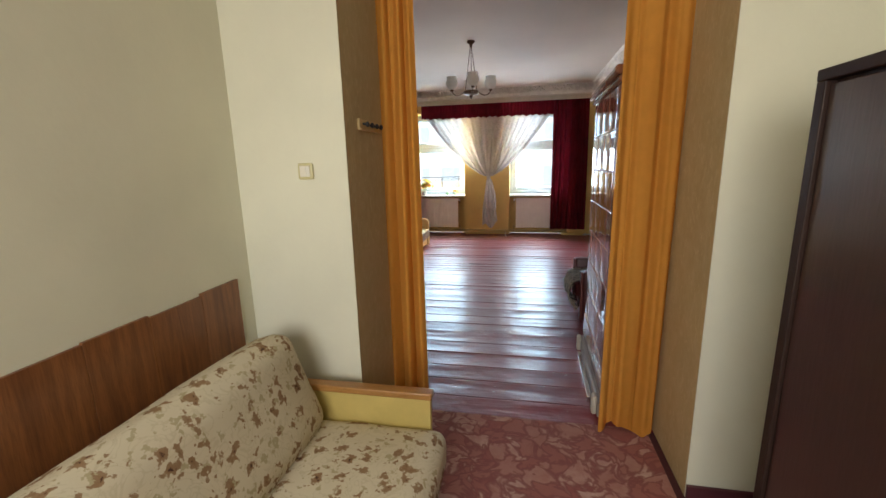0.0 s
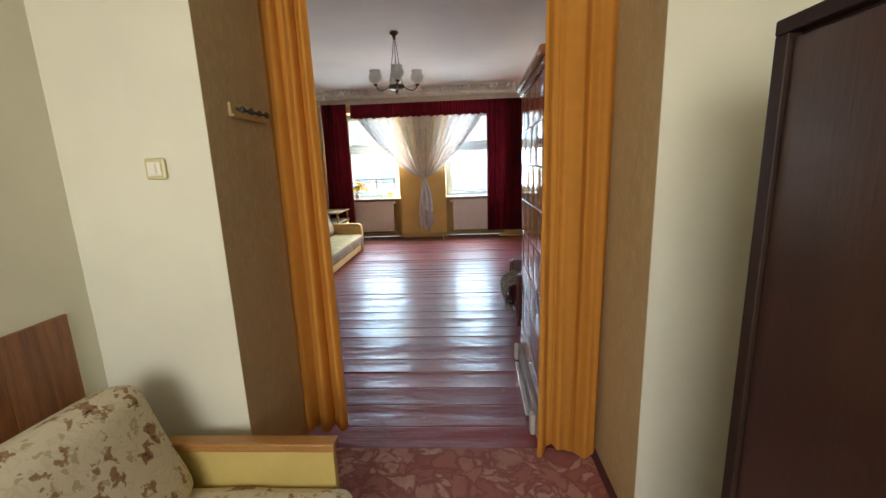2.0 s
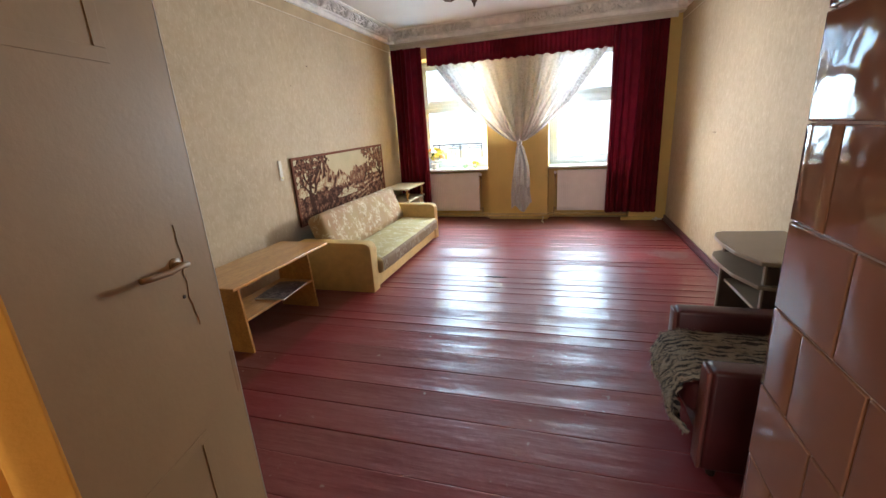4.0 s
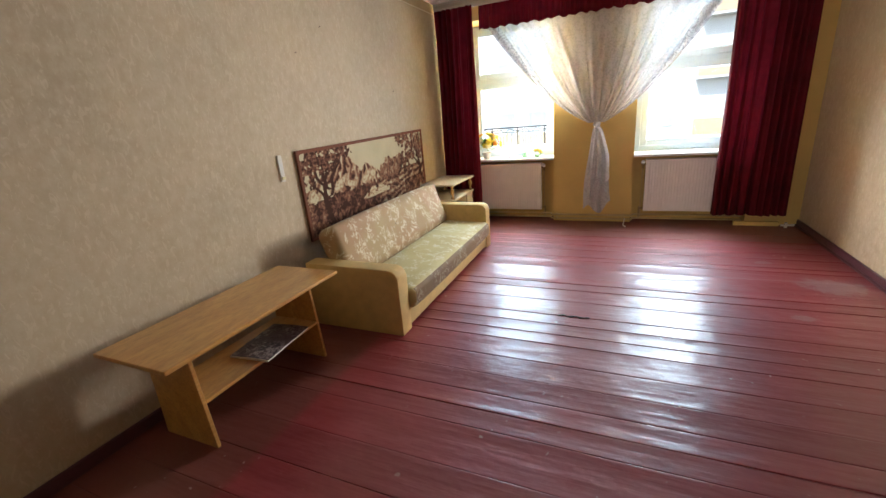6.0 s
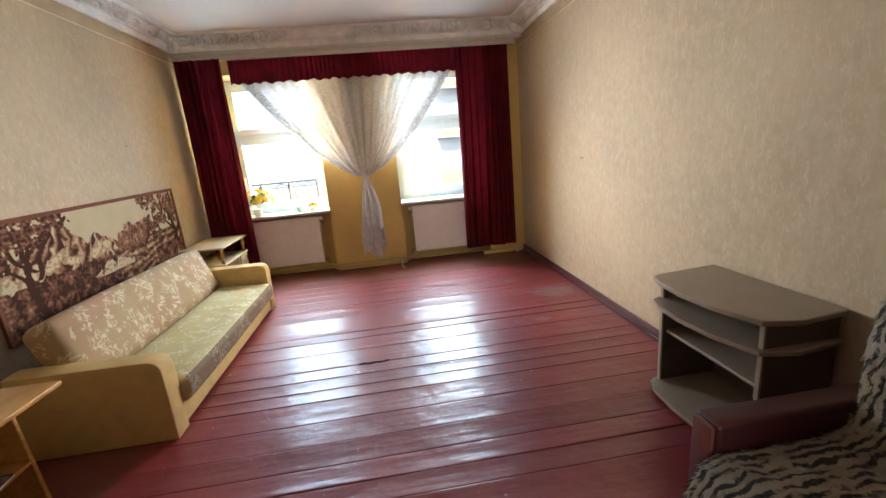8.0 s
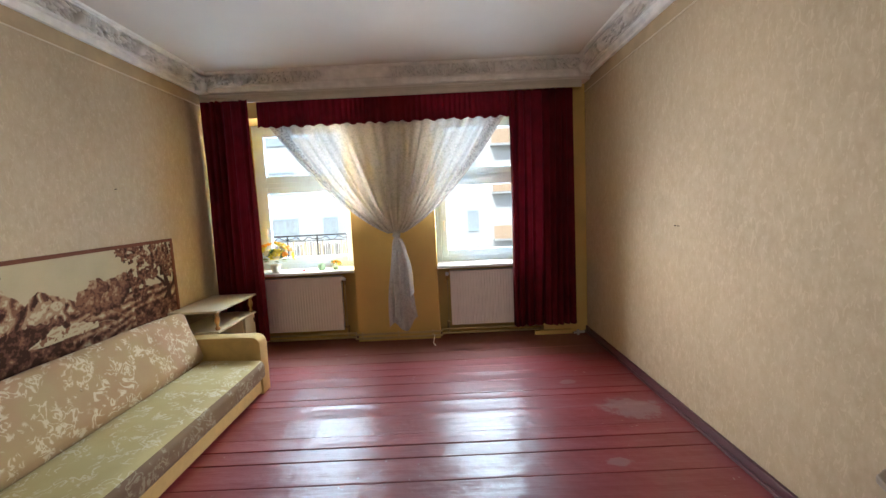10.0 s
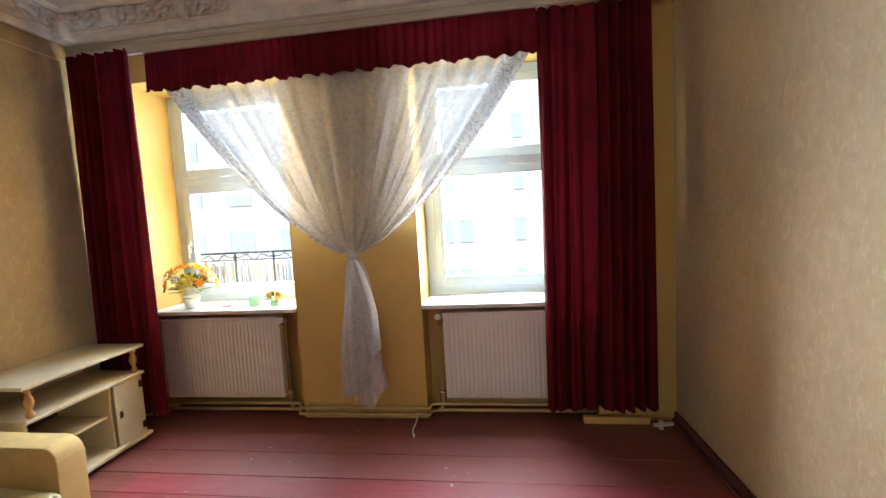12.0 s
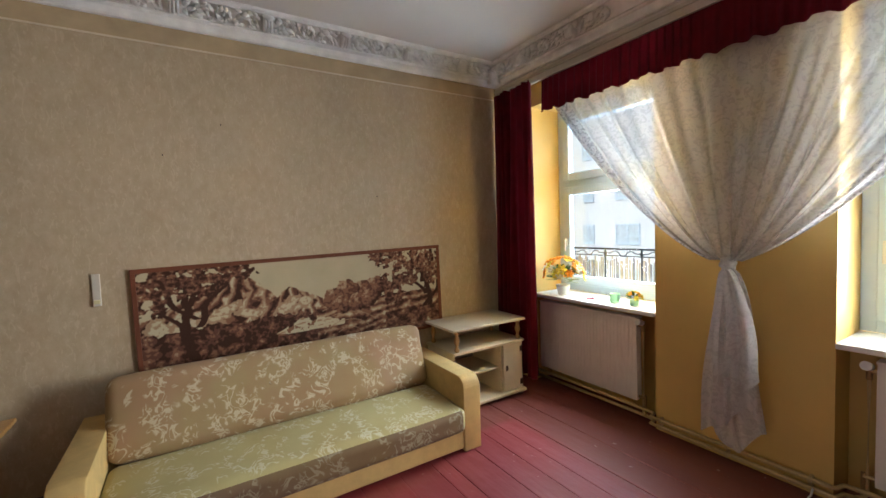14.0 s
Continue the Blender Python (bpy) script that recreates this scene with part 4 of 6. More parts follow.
def fall(u, v):
    tx = -2.03 + u * 2.77
    k = max(0.0, 1 - v)
    s = k ** 0.66
    w = 2 * u - 1
    x = (tx - KX) * s
    zt = 2.66 - KZ
    sag = 0.10 * math.sin(math.pi * min(1, v)) * (1 - w * w)
    z = zt * (1 - v) + sag * 0.4
    fold = math.sin(2 * math.pi * 17 * u + 3 * math.sin(u * 8)) * 0.6 + math.sin(2 * math.pi * 7 * u + 1.3) * 0.7
    amp = 0.010 + 0.030 * math.sin(math.pi * min(1, v * 0.9 + 0.08))
    y = amp * fold - 0.035 * (1 - k) + 0.05 * k * w * w * 0.3
    return Vector((x + 0.012 * (1 - k) * math.cos(u * 60), y, z))


b = bmesh.new()
sheet(b, 260, 60, lambda u, v: fall(u, v * 0.985))
part("drapery", b, M_SHEER, net, smooth=True)
for side in (0, 1):
    b = bmesh.new()
    sheet(b, 6, 60, lambda u, v: fall(side + (0.06 * u if side == 0 else -0.06 * u), v * 0.985) + Vector((0, -0.008 - 0.012 * math.sin(u * 3.1), 0)))
    part("lace_border", b, M_LACE, net, "denser lace border", True)
b = bmesh.new()
ball(b, (0, -0.03, 0.0), (0.045, 0.04, 0.05), 3)
for v in b.verts:
    v.co += Vector((0.006 * math.sin(v.co.z * 160), 0.006 * math.sin(v.co.x * 200 + v.co.z * 90), 0))
part("knot", b, M_TAIL, net, "tight gathered knot", True)


def tail(u, v, a0=-1.0, a1=1.0, length=1.08, phase=0.0, width=0.2):
    sp = 0.035 + width * (v ** 0.5)
    ang = a0 + u * (a1 - a0)
    fold = math.sin(ang * 9 + phase) * 0.022 * (0.3 + v)
    x = sp * ang + 0.01 * math.sin(v * 7 + phase)
    y = -0.03 - 0.05 * math.sqrt(max(0, 1 - ang * ang)) * (0.4 + v * 0.5) + fold
    z = -0.03 - v * (length + 0.05 * math.sin(ang * 5 + phase) - 0.08 * abs(ang))
    return Vector((x, y, z))


for nm, kw in (("tail", dict(a0=-0.75, a1=1.0, width=0.155)), ("tail", dict(a0=-0.35, a1=0.95, length=0.92, phase=2.0, width=0.15)), ("tail", dict(a0=0.15, a1=1.0, length=0.70, phase=4.0, width=0.15))):
    b = bmesh.new()
    sheet(b, 60, 40, lambda u, v: tail(u, v, **kw) + Vector((0, -0.02 * (kw.get("phase", 0) / 2), 0)))
    part(nm, b, M_TAIL, net, smooth=True)

# ---- things on the sill ----
fp = thing("flower_pot", pose(-2.14, YB + 0.12, 0.892), "white pot of orange and yellow artificial flowers on the sill", "flowers")
b = bmesh.new()
lathe(b, [(0.0, 0.0), (0.045, 0.0), (0.05, 0.01), (0.062, 0.085), (0.068, 0.09), (0.064, 0.098), (0.056, 0.09), (0.0, 0.085)])
part("pot", b, M_WHITE, fp, smooth=True)
rng = random.Random(11)


def flower(p, r, up):
    b = bmesh.new()
    q = Vector(up).to_track_quat("Z", "Y").to_matrix().to_4x4()
    for k in range(6):
        a = 2 * math.pi * k / 6
        mm = Matrix.Translation(p) @ q @ Matrix.Rotation(a, 4, "Z") @ Matrix.Translation((r * 0.55, 0, 0.006)) @ Matrix.Rotation(-0.35, 4, "Y") @ Matrix.Diagonal((r * 0.55, r * 0.36, r * 0.12, 1))
        bmesh.ops.create_icosphere(b, subdivisions=1, radius=1, matrix=mm)
    bmesh.ops.create_icosphere(b, subdivisions=1, radius=r * 0.25, matrix=Matrix.Translation(p) @ q @ Matrix.Translation((0, 0, 0.008)))
    return b


for k in range(38):
    a, e = rng.uniform(0, 6.28), rng.uniform(0.05, 1.35)
    d = Vector((math.cos(a) * math.cos(e), math.sin(a) * math.cos(e), math.sin(e)))
    p = Vector((0, 0, 0.165)) + Vector((d.x * 0.235, d.y * 0.11, d.z * 0.19))
    part("flower", flower(p, rng.uniform(0.038, 0.060), d), (M_PETAL_O, M_PETAL_Y, M_PETAL_Y, M_PETAL_W, M_PETAL_O)[k % 5], fp)
b = bmesh.new()
for k in range(60):
    a, e = rng.uniform(0, 6.28), rng.uniform(-0.3, 1.2)
    d = Vector((math.cos(a) * math.cos(e), math.sin(a) * math.cos(e), math.sin(e)))
    mm = Matrix.Translation(Vector((0, 0, 0.15)) + Vector((d.x * 0.14, d.y * 0.07, d.z * 0.11))) @ d.to_track_quat("X", "Z").to_matrix().to_4x4() @ Matrix.Diagonal((0.055, 0.018, 0.003, 1))
    bmesh.ops.create_icosphere(b, subdivisions=1, radius=1, matrix=mm)
part("leaves", b, M_LEAF, fp, "green leaves")
jar = thing("candle_jar", pose(-1.575, YB + 0.12, 0.892), "small green glass candle jar on the sill", "jar")
b = bmesh.new()
lathe(b, [(0.0, 0.0), (0.036, 0.0), (0.04, 0.006), (0.042, 0.075), (0.038, 0.078), (0.036, 0.07), (0.034, 0.012), (0.0, 0.012)])
part("glass", b, M_JAR, jar, smooth=True)
sf = thing("small_flower_pot", pose(-1.40, YB + 0.12, 0.892), "small pot of yellow flowers with green leaves on the sill", "flowers")
b = bmesh.new()
lathe(b, [(0.0, 0.0), (0.03, 0.0), (0.036, 0.045), (0.03, 0.042), (0.0, 0.04)])
part("pot", b, M_JAR, sf, smooth=True)
for k in range(9):
    a, e = rng.uniform(0, 6.28), rng.uniform(0.2, 1.3)
    d = Vector((math.cos(a) * math.cos(e), math.sin(a) * math.cos(e), math.sin(e)))
    part("flower", flower(Vector((d.x * 0.06, d.y * 0.05, 0.055 + d.z * 0.05)), 0.024, d), M_PETAL_Y if k % 3 else M_PETAL_O, sf)
b = bmesh.new()
for k in range(18):
    a, e = rng.uniform(0, 6.28), rng.uniform(-0.2, 1.0)
    d = Vector((math.cos(a) * math.cos(e), math.sin(a) * math.cos(e), math.sin(e)))
    mm = Matrix.Translation(Vector((0, 0, 0.06)) + d * 0.05) @ d.to_track_quat("X", "Z").to_matrix().to_4x4() @ Matrix.Diagonal((0.032, 0.012, 0.003, 1))
    bmesh.ops.create_icosphere(b, subdivisions=1, radius=1, matrix=mm)
part("leaves", b, M_LEAF, sf, "green leaves")
pk = bmesh.new()
box(pk, -0.035, 0.035, -0.012, 0.012, 0.0, 0.012, 0.004)
ball(pk, (0.02, 0.005, 0.014), (0.014, 0.01, 0.008))
pko = tagged(mk("pink_trinket", pk, M_PINK), "small pink plastic trinket lying on the sill", "trinket")
pko.matrix_world = pose(-1.81, YB + 0.10, 0.8925, 0, 0, 20)

# ---- landscape tapestry on the wall ----
PY0, PY1, PZ0, PZ1 = 5.64, 7.95, 0.64, 1.40
tp = thing("wall_tapestry", pose(XL + 0.004, (PY0 + PY1) / 2, PZ0, 0.9, 0, 0), "sepia woven landscape of trees and mountains in a narrow brown frame", "tapestry")
TW, TH = PY1 - PY0, PZ1 - PZ0


def weave_color(u, v):
    """u along the width, v upwards. Two snowy peaks, a row of round bushes, a river, and a spreading tree at either side."""
    dark, brown, rust, tan, pale = (0.040, 0.016, 0.012), (0.120, 0.050, 0.034), (0.235, 0.115, 0.068), (0.39, 0.26, 0.16), (0.56, 0.49, 0.32)
    n1, n2, n3 = fbm(u * 9, v * 3, 1), fbm(u * 30, v * 10, 5), fbm(u * 75, v * 26, 9, 3)
    tone = lambda k: dark if k < 0.2 else brown if k < 0.45 else rust if k < 0.72 else tan if k < 1.0 else pale
    c = tuple(q * (0.96 + 0.08 * n1) for q in pale)
    # peaks with ridges falling away from their tips
    for px, pz, left, right in ((0.27, 0.93, 1.5, 2.9), (0.415, 0.73, 2.8, 1.7)):
        top = pz - (px - u) * left if u < px else pz - (u - px) * right
        if v < top + 0.03 * n2:
            rib = math.sin(70 * (u - px) / (0.25 + pz - v) + 3 * n1 + 2.5 * n2)
            c = tone((0.62 if u > px else 0.45) + 0.42 * rib + 0.45 * n2)
    # snow fields low on the slopes
    for cx, cz, rx, rz, lean in ((0.215, 0.54, 0.05, 0.07, 1.2), (0.285, 0.50, 0.05, 0.045, -0.4), (0.40, 0.50, 0.045, 0.09, 2.0), (0.46, 0.53, 0.035, 0.06, 1.5), (0.11, 0.48, 0.045, 0.15, -0.5), (0.04, 0.44, 0.03, 0.12, -0.6)):
        d = ((u - cx) / rx) ** 2 + ((v - cz - lean * (u - cx)) / rz) ** 2 + 0.9 * n2
        if d < 1:
            c = pale if d < 0.55 and n3 > -0.2 else tan
    # dark wooded foot of the mountains
    if v < 0.40 + 0.07 * n1 + 0.05 * n2 and u < 0.56:
        c = tone(0.20 + 0.50 * n2 + 0.40 * n3)
    # plain on the other bank, streaked with paths
    if u >= 0.50 and v < 0.44 + 0.10 * (u - 0.5) + 0.04 * n1:
        c = tone(0.50 + 0.32 * math.sin(v * 60 - u * 26 + 4 * n1) + 0.5 * n2 + 0.25 * n3)
    # river
    if 0.36 < u < 0.60 and 0.20 + 0.03 * n1 + 0.10 * max(0, u - 0.5) < v < 0.33 + 0.04 * n2 - 1.6 * max(0, 0.43 - u) - 0.5 * max(0, u - 0.50):
        c = tan if n2 + 0.6 * math.sin(v * 130 + 5 * n1) > 0.55 else pale if n2 > -0.35 else rust
    # arching grass
    if 0.52 < u < 0.72 and 0.12 < v < 0.44 and abs(math.sin(24 * math.hypot(u - 0.62, (v - 0.05) * 0.45) * 3.2 + u * 9)) < 0.10:
        c = tan
    # round bushes along the bank
    for cx, cz, r in ((0.725, 0.60, 0.042), (0.67, 0.56, 0.042), (0.615, 0.58, 0.046), (0.565, 0.52, 0.040), (0.595, 0.44, 0.036), (0.655, 0.45, 0.036), (0.70, 0.47, 0.034)):
        d = math.hypot((u - cx) / r, (v - cz) * 0.33 / r) + 0.18 * n2 + 0.10 * n3
        if d < 1:
            c = tone(0.56 - 0.36 * d * (1 if u > cx else -0.1) + 0.35 * n3 + 0.25 * (v - cz) / (r * 3))
    # trees: trunk, limbs, then layered crowns with gaps
    for cx, reach in ((0.135, -1), (0.935, 1)):
        trunk = cx + 0.025 * math.sin(v * 5 + cx * 20) + 0.008 * n2
        if v < 0.85 and abs(u - trunk) < 0.011 + 0.03 * max(0, 0.2 - v):
            c = dark
        for lo, slope in ((0.22, -0.20), (0.42, 0.20), (0.50, -0.26), (0.58, -0.12)):
            if lo < v < lo + 0.42 and abs(u - cx - reach * -slope * (v - lo) - 0.012 * math.sin(v * 17)) < 0.0075 * (1.4 - (v - lo)):
                c = dark
    for cx, cz, rx, rz in ((0.07, 0.90, 0.17, 0.20), (0.21, 0.93, 0.11, 0.10), (0.02, 0.72, 0.06, 0.14), (0.80, 0.60, 0.055, 0.26), (0.78, 0.95, 0.075, 0.10), (0.90, 0.86, 0.11, 0.17), (0.985, 0.72, 0.05, 0.20), (0.86, 0.62, 0.05, 0.08)):
        d = ((u - cx) / rx) ** 2 + ((v - cz) / rz) ** 2 + 1.0 * n2 + 0.5 * n3
        if d < 0.9 and fbm(u * 26, v * 11, 3) < 0.42:
            c = tone(0.30 + 0.62 * n3 + 0.35 * n2 + (0.16 if cx > 0.5 else 0.0) - (0.14 if cx == 0.80 else 0.0))
    if u < 0.10 and v < 0.24 or u > 0.76 and v < 0.26:
        c = tone(0.36 + 0.6 * n2 + 0.3 * n3)
    return c


b = bmesh.new()
NU, NV = 520, 170
sheet(b, NU, NV, lambda u, v: Vector((0.012, -TW / 2 + 0.028 + u * (TW - 0.056), 0.028 + v * (TH - 0.056))))
cl = b.loops.layers.float_color.new("weave")
cache = {}
b.verts.ensure_lookup_table()
for i, vv in enumerate(b.verts):
    cache[vv] = (*weave_color((i % (NU + 1)) / NU, (i // (NU + 1)) / NV), 1.0)
for f in b.faces:
    for lp in f.loops:
        lp[cl] = cache[lp.vert]
part("woven_picture", b, M_WEAVE, tp, "sepia woven valley with trees")
part("backing", bx(0.0, 0.011, -TW / 2, TW / 2, 0.0, TH), M_FRAME, tp)
for nm, a in (("frame_strip", (0.008, 0.022, -TW / 2, TW / 2, TH - 0.028, TH)), ("frame_strip", (0.008, 0.022, -TW / 2, TW / 2, 0.0, 0.028)), ("frame_strip", (0.008, 0.022, -TW / 2, -TW / 2 + 0.028, 0.028, TH - 0.028)), ("frame_strip", (0.008, 0.022, TW / 2 - 0.028, TW / 2, 0.028, TH - 0.028))):
    part(nm, bx(*a, bev=0.003), M_FRAME, tp)

# wall plate and nails
wp = thing("wall_holder", pose(XL, 5.46, 1.27), "narrow pale plastic holder screwed to the wallpaper", "wall holder")
part("plate", bx(0.0, 0.014, -0.021, 0.021, -0.10, 0.10, 0.004), M_RAIL, wp)
part("clip", bx(0.014, 0.024, -0.016, 0.016, -0.085, -0.06, 0.003), M_SWITCH, wp)
for x, y, z, s in ((XR, 6.99, 1.374, -1), (XR, 6.95, 1.374, -1), (XL, 6.2, 2.35, 1), (XL, 7.35, 1.86, 1), (XL, 5.85, 2.12, 1)):
    b = bmesh.new()
    rod(b, (x, y, z), (x + s * 0.012, y, z + 0.003), 0.0025, n=8)
    ball(b, (x + s * 0.012, y, z + 0.003), 0.005, 1)
    tagged(mk("nail", b, M_NAIL), "rusty nail stuck in the beige wallpaper", "nail", "nails in the walls")

# ---- soft furniture helpers ----
def cushion(bm, x0, x1, y0, y1, z0, z1, r=0.05, puff=0.015, seed=0, n=(10, 22, 5)):
    """A padded block with rounded edges and slightly bulging faces."""
    vs0 = set(bm.verts)
    m = Matrix.Translation(((x0 + x1) / 2, (y0 + y1) / 2, (z0 + z1) / 2)) @ Matrix.Diagonal((x1 - x0, y1 - y0, z1 - z0, 1))
    vs = bmesh.ops.create_cube(bm, size=1, matrix=m)["verts"]
    es = list({e for v in vs for e in v.link_edges})
    bmesh.ops.bevel(bm, geom=es, offset=r, segments=4, affect="EDGES", profile=0.5)
    fs = [f for f in bm.faces if all(v not in vs0 for v in f.verts)]
    bmesh.ops.subdivide_edges(bm, edges=list({e for f in fs for e in f.edges if e.calc_length() > 0.15}), cuts=7, use_grid_fill=True)
    c = Vector(((x0 + x1) / 2, (y0 + y1) / 2, (z0 + z1) / 2))
    h = Vector(((x1 - x0) / 2, (y1 - y0) / 2, (z1 - z0) / 2))
    for v in bm.verts:
        if v in vs0:
            continue
        d = v.co - c
        q = [min(1, abs(d[i]) / h[i]) for i in range(3)]
        for i in range(3):
            if q[i] > 0.97:
                o = [j for j in range(3) if j != i]
                w = (1 - q[o[0]] ** 4) * (1 - q[o[1]] ** 6)
                v.co[i] += math.copysign(puff, d[i]) * w
        v.co += Vector((1, 1, 1)) * 0.004 * fbm(v.co.x * 5, v.co.y * 5, v.co.z * 5 + seed, 2)
    return bm


def arm_block(bm, x0, x1, y0, y1, z1, r=0.075):
    """Upholstered arm: upright slab with a rounded front top corner."""
    pts = [(x0, 0.0), (x1, 0.0)]
    for k in range(9):
        a = math.pi / 2 * k / 8
        pts.append((x1 - r + r * math.cos(a), z1 - r + r * math.sin(a)))
    pts.append((x0, z1 + 0.01))
    lo = [bm.verts.new((x, y0, z)) for x, z in pts]
    hi = [bm.verts.new((x, y1, z)) for x, z in pts]
    n = len(pts)
    bm.faces.new(lo)
    bm.faces.new(hi[::-1])
    for i in range(n):
        bm.faces.new((lo[i], hi[i], hi[(i + 1) % n], lo[(i + 1) % n]))
    bmesh.ops.bevel(bm, geom=list(bm.edges), offset=0.022, segments=3, affect="EDGES", profile=0.5, clamp_overlap=True)
    return bm


# ---- sofa bed ----
sb = thing("sofa_bed", pose(-2.20, 6.52, 0), "low sofa bed with an olive woven cover and ochre arms", "sofa bed")
for y0, y1 in ((-1.145, -1.005), (1.005, 1.145)):
    b = bmesh.new()
    arm_block(b, -0.36, 0.47, y0, y1, 0.525)
    part("arm", b, M_ARMY, sb, "ochre upholstered arm", True)
b = bmesh.new()
box(b, -0.36, 0.455, -1.005, 1.005, 0.02, 0.16, 0.01)
part("base", b, M_ARMY, sb, "ochre base board")
b = bmesh.new()
cushion(b, -0.05, 0.51, -1.0, 1.0, 0.155, 0.345, 0.045, 0.012, 1)
for v in b.verts:
    v.co.z -= 0.02 * (v.co.x + 0.05) / 0.56 if v.co.z > 0.25 else 0
part("seat", b, M_SOFA2_LIT, sb, "olive seat cover, paler for the light on its flat top", True)
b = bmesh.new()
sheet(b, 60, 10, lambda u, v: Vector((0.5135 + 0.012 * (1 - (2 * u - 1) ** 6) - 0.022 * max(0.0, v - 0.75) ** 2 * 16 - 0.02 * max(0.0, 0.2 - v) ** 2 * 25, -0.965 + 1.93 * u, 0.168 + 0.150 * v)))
part("front_band", b, M_SOFA2_SHADE, sb, "front band of the seat, its cover darkened as shade", True)
b = bmesh.new()
cushion(b, -0.10, 0.09, -1.0, 1.0, 0.0, 0.47, 0.05, 0.014, 4)
bmesh.ops.transform(b, matrix=Matrix.Translation((-0.09, 0, 0.325)) @ Matrix.Rotation(radians(-19), 4, "Y"), verts=b.verts)
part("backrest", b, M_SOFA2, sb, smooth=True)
for y in (-0.9, 0.9):
    for x in (-0.3, 0.4):
        b = bmesh.new()
        rod(b, (x, y, 0), (x, y, 0.03), 0.025, n=10)
        part("foot", b, M_WARDTRIM, sb)
for y in (-0.55, 0.0, 0.55):
    b = bmesh.new()
    ball(b, (0.0, 0, 0), (0.006, 0.016, 0.016))
    o = part("button", b, M_SOFA2, sb)
    o.matrix_basis = pose(-0.075, y + 0.4, 0.60)
    break

# ---- television cabinet with turned posts, beside the window ----
cb = thing("low_cabinet", pose(-2.46, 8.17, 0), "cream laminate cabinet with turned wooden posts and a small door", "cabinet")
H = 0.39
prt = lambda nm, a, mt=M_BEIGELAM, lb="": part(nm, bx(*a, bev=0.004), mt, cb, lb)
prt("top", (-0.235, 0.245, -H - 0.01, H + 0.01, 0.70, 0.722))
prt("shelf", (-0.235, 0.235, -H, H, 0.50, 0.522))
prt("bottom", (-0.235, 0.245, -H - 0.01, H + 0.01, 0.03, 0.055))
prt("side", (-0.23, 0.20, -H + 0.01, -H + 0.028, 0.055, 0.50))
prt("side", (-0.23, 0.20, H - 0.028, H - 0.01, 0.055, 0.50))
prt("partition", (-0.23, 0.20, 0.13, 0.147, 0.055, 0.50))
prt("middle_shelf", (-0.23, 0.17, -H + 0.028, 0.13, 0.275, 0.292))
prt("back", (-0.235, -0.228, -H + 0.028, H - 0.028, 0.055, 0.50), M_GREYDARK, "dark back panel")
cd = prt("door", (0.20, 0.217, 0.152, H - 0.012, 0.065, 0.492))
b = bmesh.new()
box(b, 0.217, 0.221, 0.175, 0.20, 0.25, 0.30, 0.002)
ball(b, (0.226, 0.187, 0.275), 0.010, 1)
part("handle", b, M_IRON, cd, "small dark metal pull")
for z in (0.12, 0.43):
    part("hinge", bx(0.217, 0.221, H - 0.045, H - 0.016, z - 0.025, z + 0.025), M_IRON, cd, "dark hinge plate")
for sx in (-0.19, 0.20):
    for sy in (-H + 0.05, H - 0.05):
        b = bmesh.new()
        lathe(b, [(0.016, 0.522), (0.022, 0.53), (0.022, 0.545), (0.013, 0.56), (0.011, 0.57), (0.022, 0.60), (0.026, 0.62), (0.018, 0.65), (0.012, 0.665), (0.022, 0.68), (0.022, 0.692), (0.016, 0.70)], (sx, sy, 0), 14)
        part("post", b, M_TURNED, cb, "turned honey-coloured post", True)
for sx in (-0.2, 0.2):
    for sy in (-H + 0.04, H - 0.04):
        prt("foot", (sx - 0.02, sx + 0.02, sy - 0.02, sy + 0.02, 0.0, 0.03), M_GREYDARK)

# ---- plywood bench table with a magazine ----
bt = thing("bench_table", pose(-2.30, 4.50, 0), "long lacquered plywood bench table with a lower shelf", "table")
part("tabletop", bx(-0.25, 0.275, -0.60, 0.60, 0.597, 0.62, bev=0.005), M_PLY, bt)
for y0 in (-0.41, 0.47):
    b = bmesh.new()
    lo = [(-0.25, y0), (0.150, y0), (0.150, y0 + 0.022), (-0.25, y0 + 0.022)]
    hi = [(-0.22, y0), (0.115, y0), (0.115, y0 + 0.022), (-0.22, y0 + 0.022)]
    vl = [b.verts.new((x, y, 0)) for x, y in lo]
    vh = [b.verts.new((x, y, 0.597)) for x, y in hi]
    b.faces.new(vl[::-1])
    b.faces.new(vh)
    for i in range(4):
        b.faces.new((vl[i], vl[(i + 1) % 4], vh[(i + 1) % 4], vh[i]))
    bmesh.ops.bevel(b, geom=list(b.edges), offset=0.003, segments=1, affect="EDGES")
    part("leg", b, M_PLY, bt)
part("shelf", bx(-0.22, 0.135, -0.388, 0.47, 0.262, 0.282, bev=0.003), M_PLY, bt)
mg = thing("magazine", pose(-2.27, 4.66, 0.2825, 0, 0, 6), "dark glossy printed magazine on the shelf of the bench", "magazine")
b = bmesh.new()
sheet(b, 12, 20, lambda u, v: Vector((-0.14 + 0.28 * u, -0.20 + 0.40 * v, 0.012 + 0.006 * math.sin(u * 3.1) + 0.003 * fbm(u * 4, v * 4))))
M_MAG = floral("printed_magazine_cover", (0.05, 0.03, 0.035), (0.10, 0.06, 0.06), (0.35, 0.3, 0.28), (0.02, 0.015, 0.02), 16, 0.5, 0.3)
part("cover", b, M_MAG, mg, smooth=True)
part("pages", bx(-0.138, 0.138, -0.198, 0.198, 0.0, 0.010, bev=0.002), M_IVORY, mg)

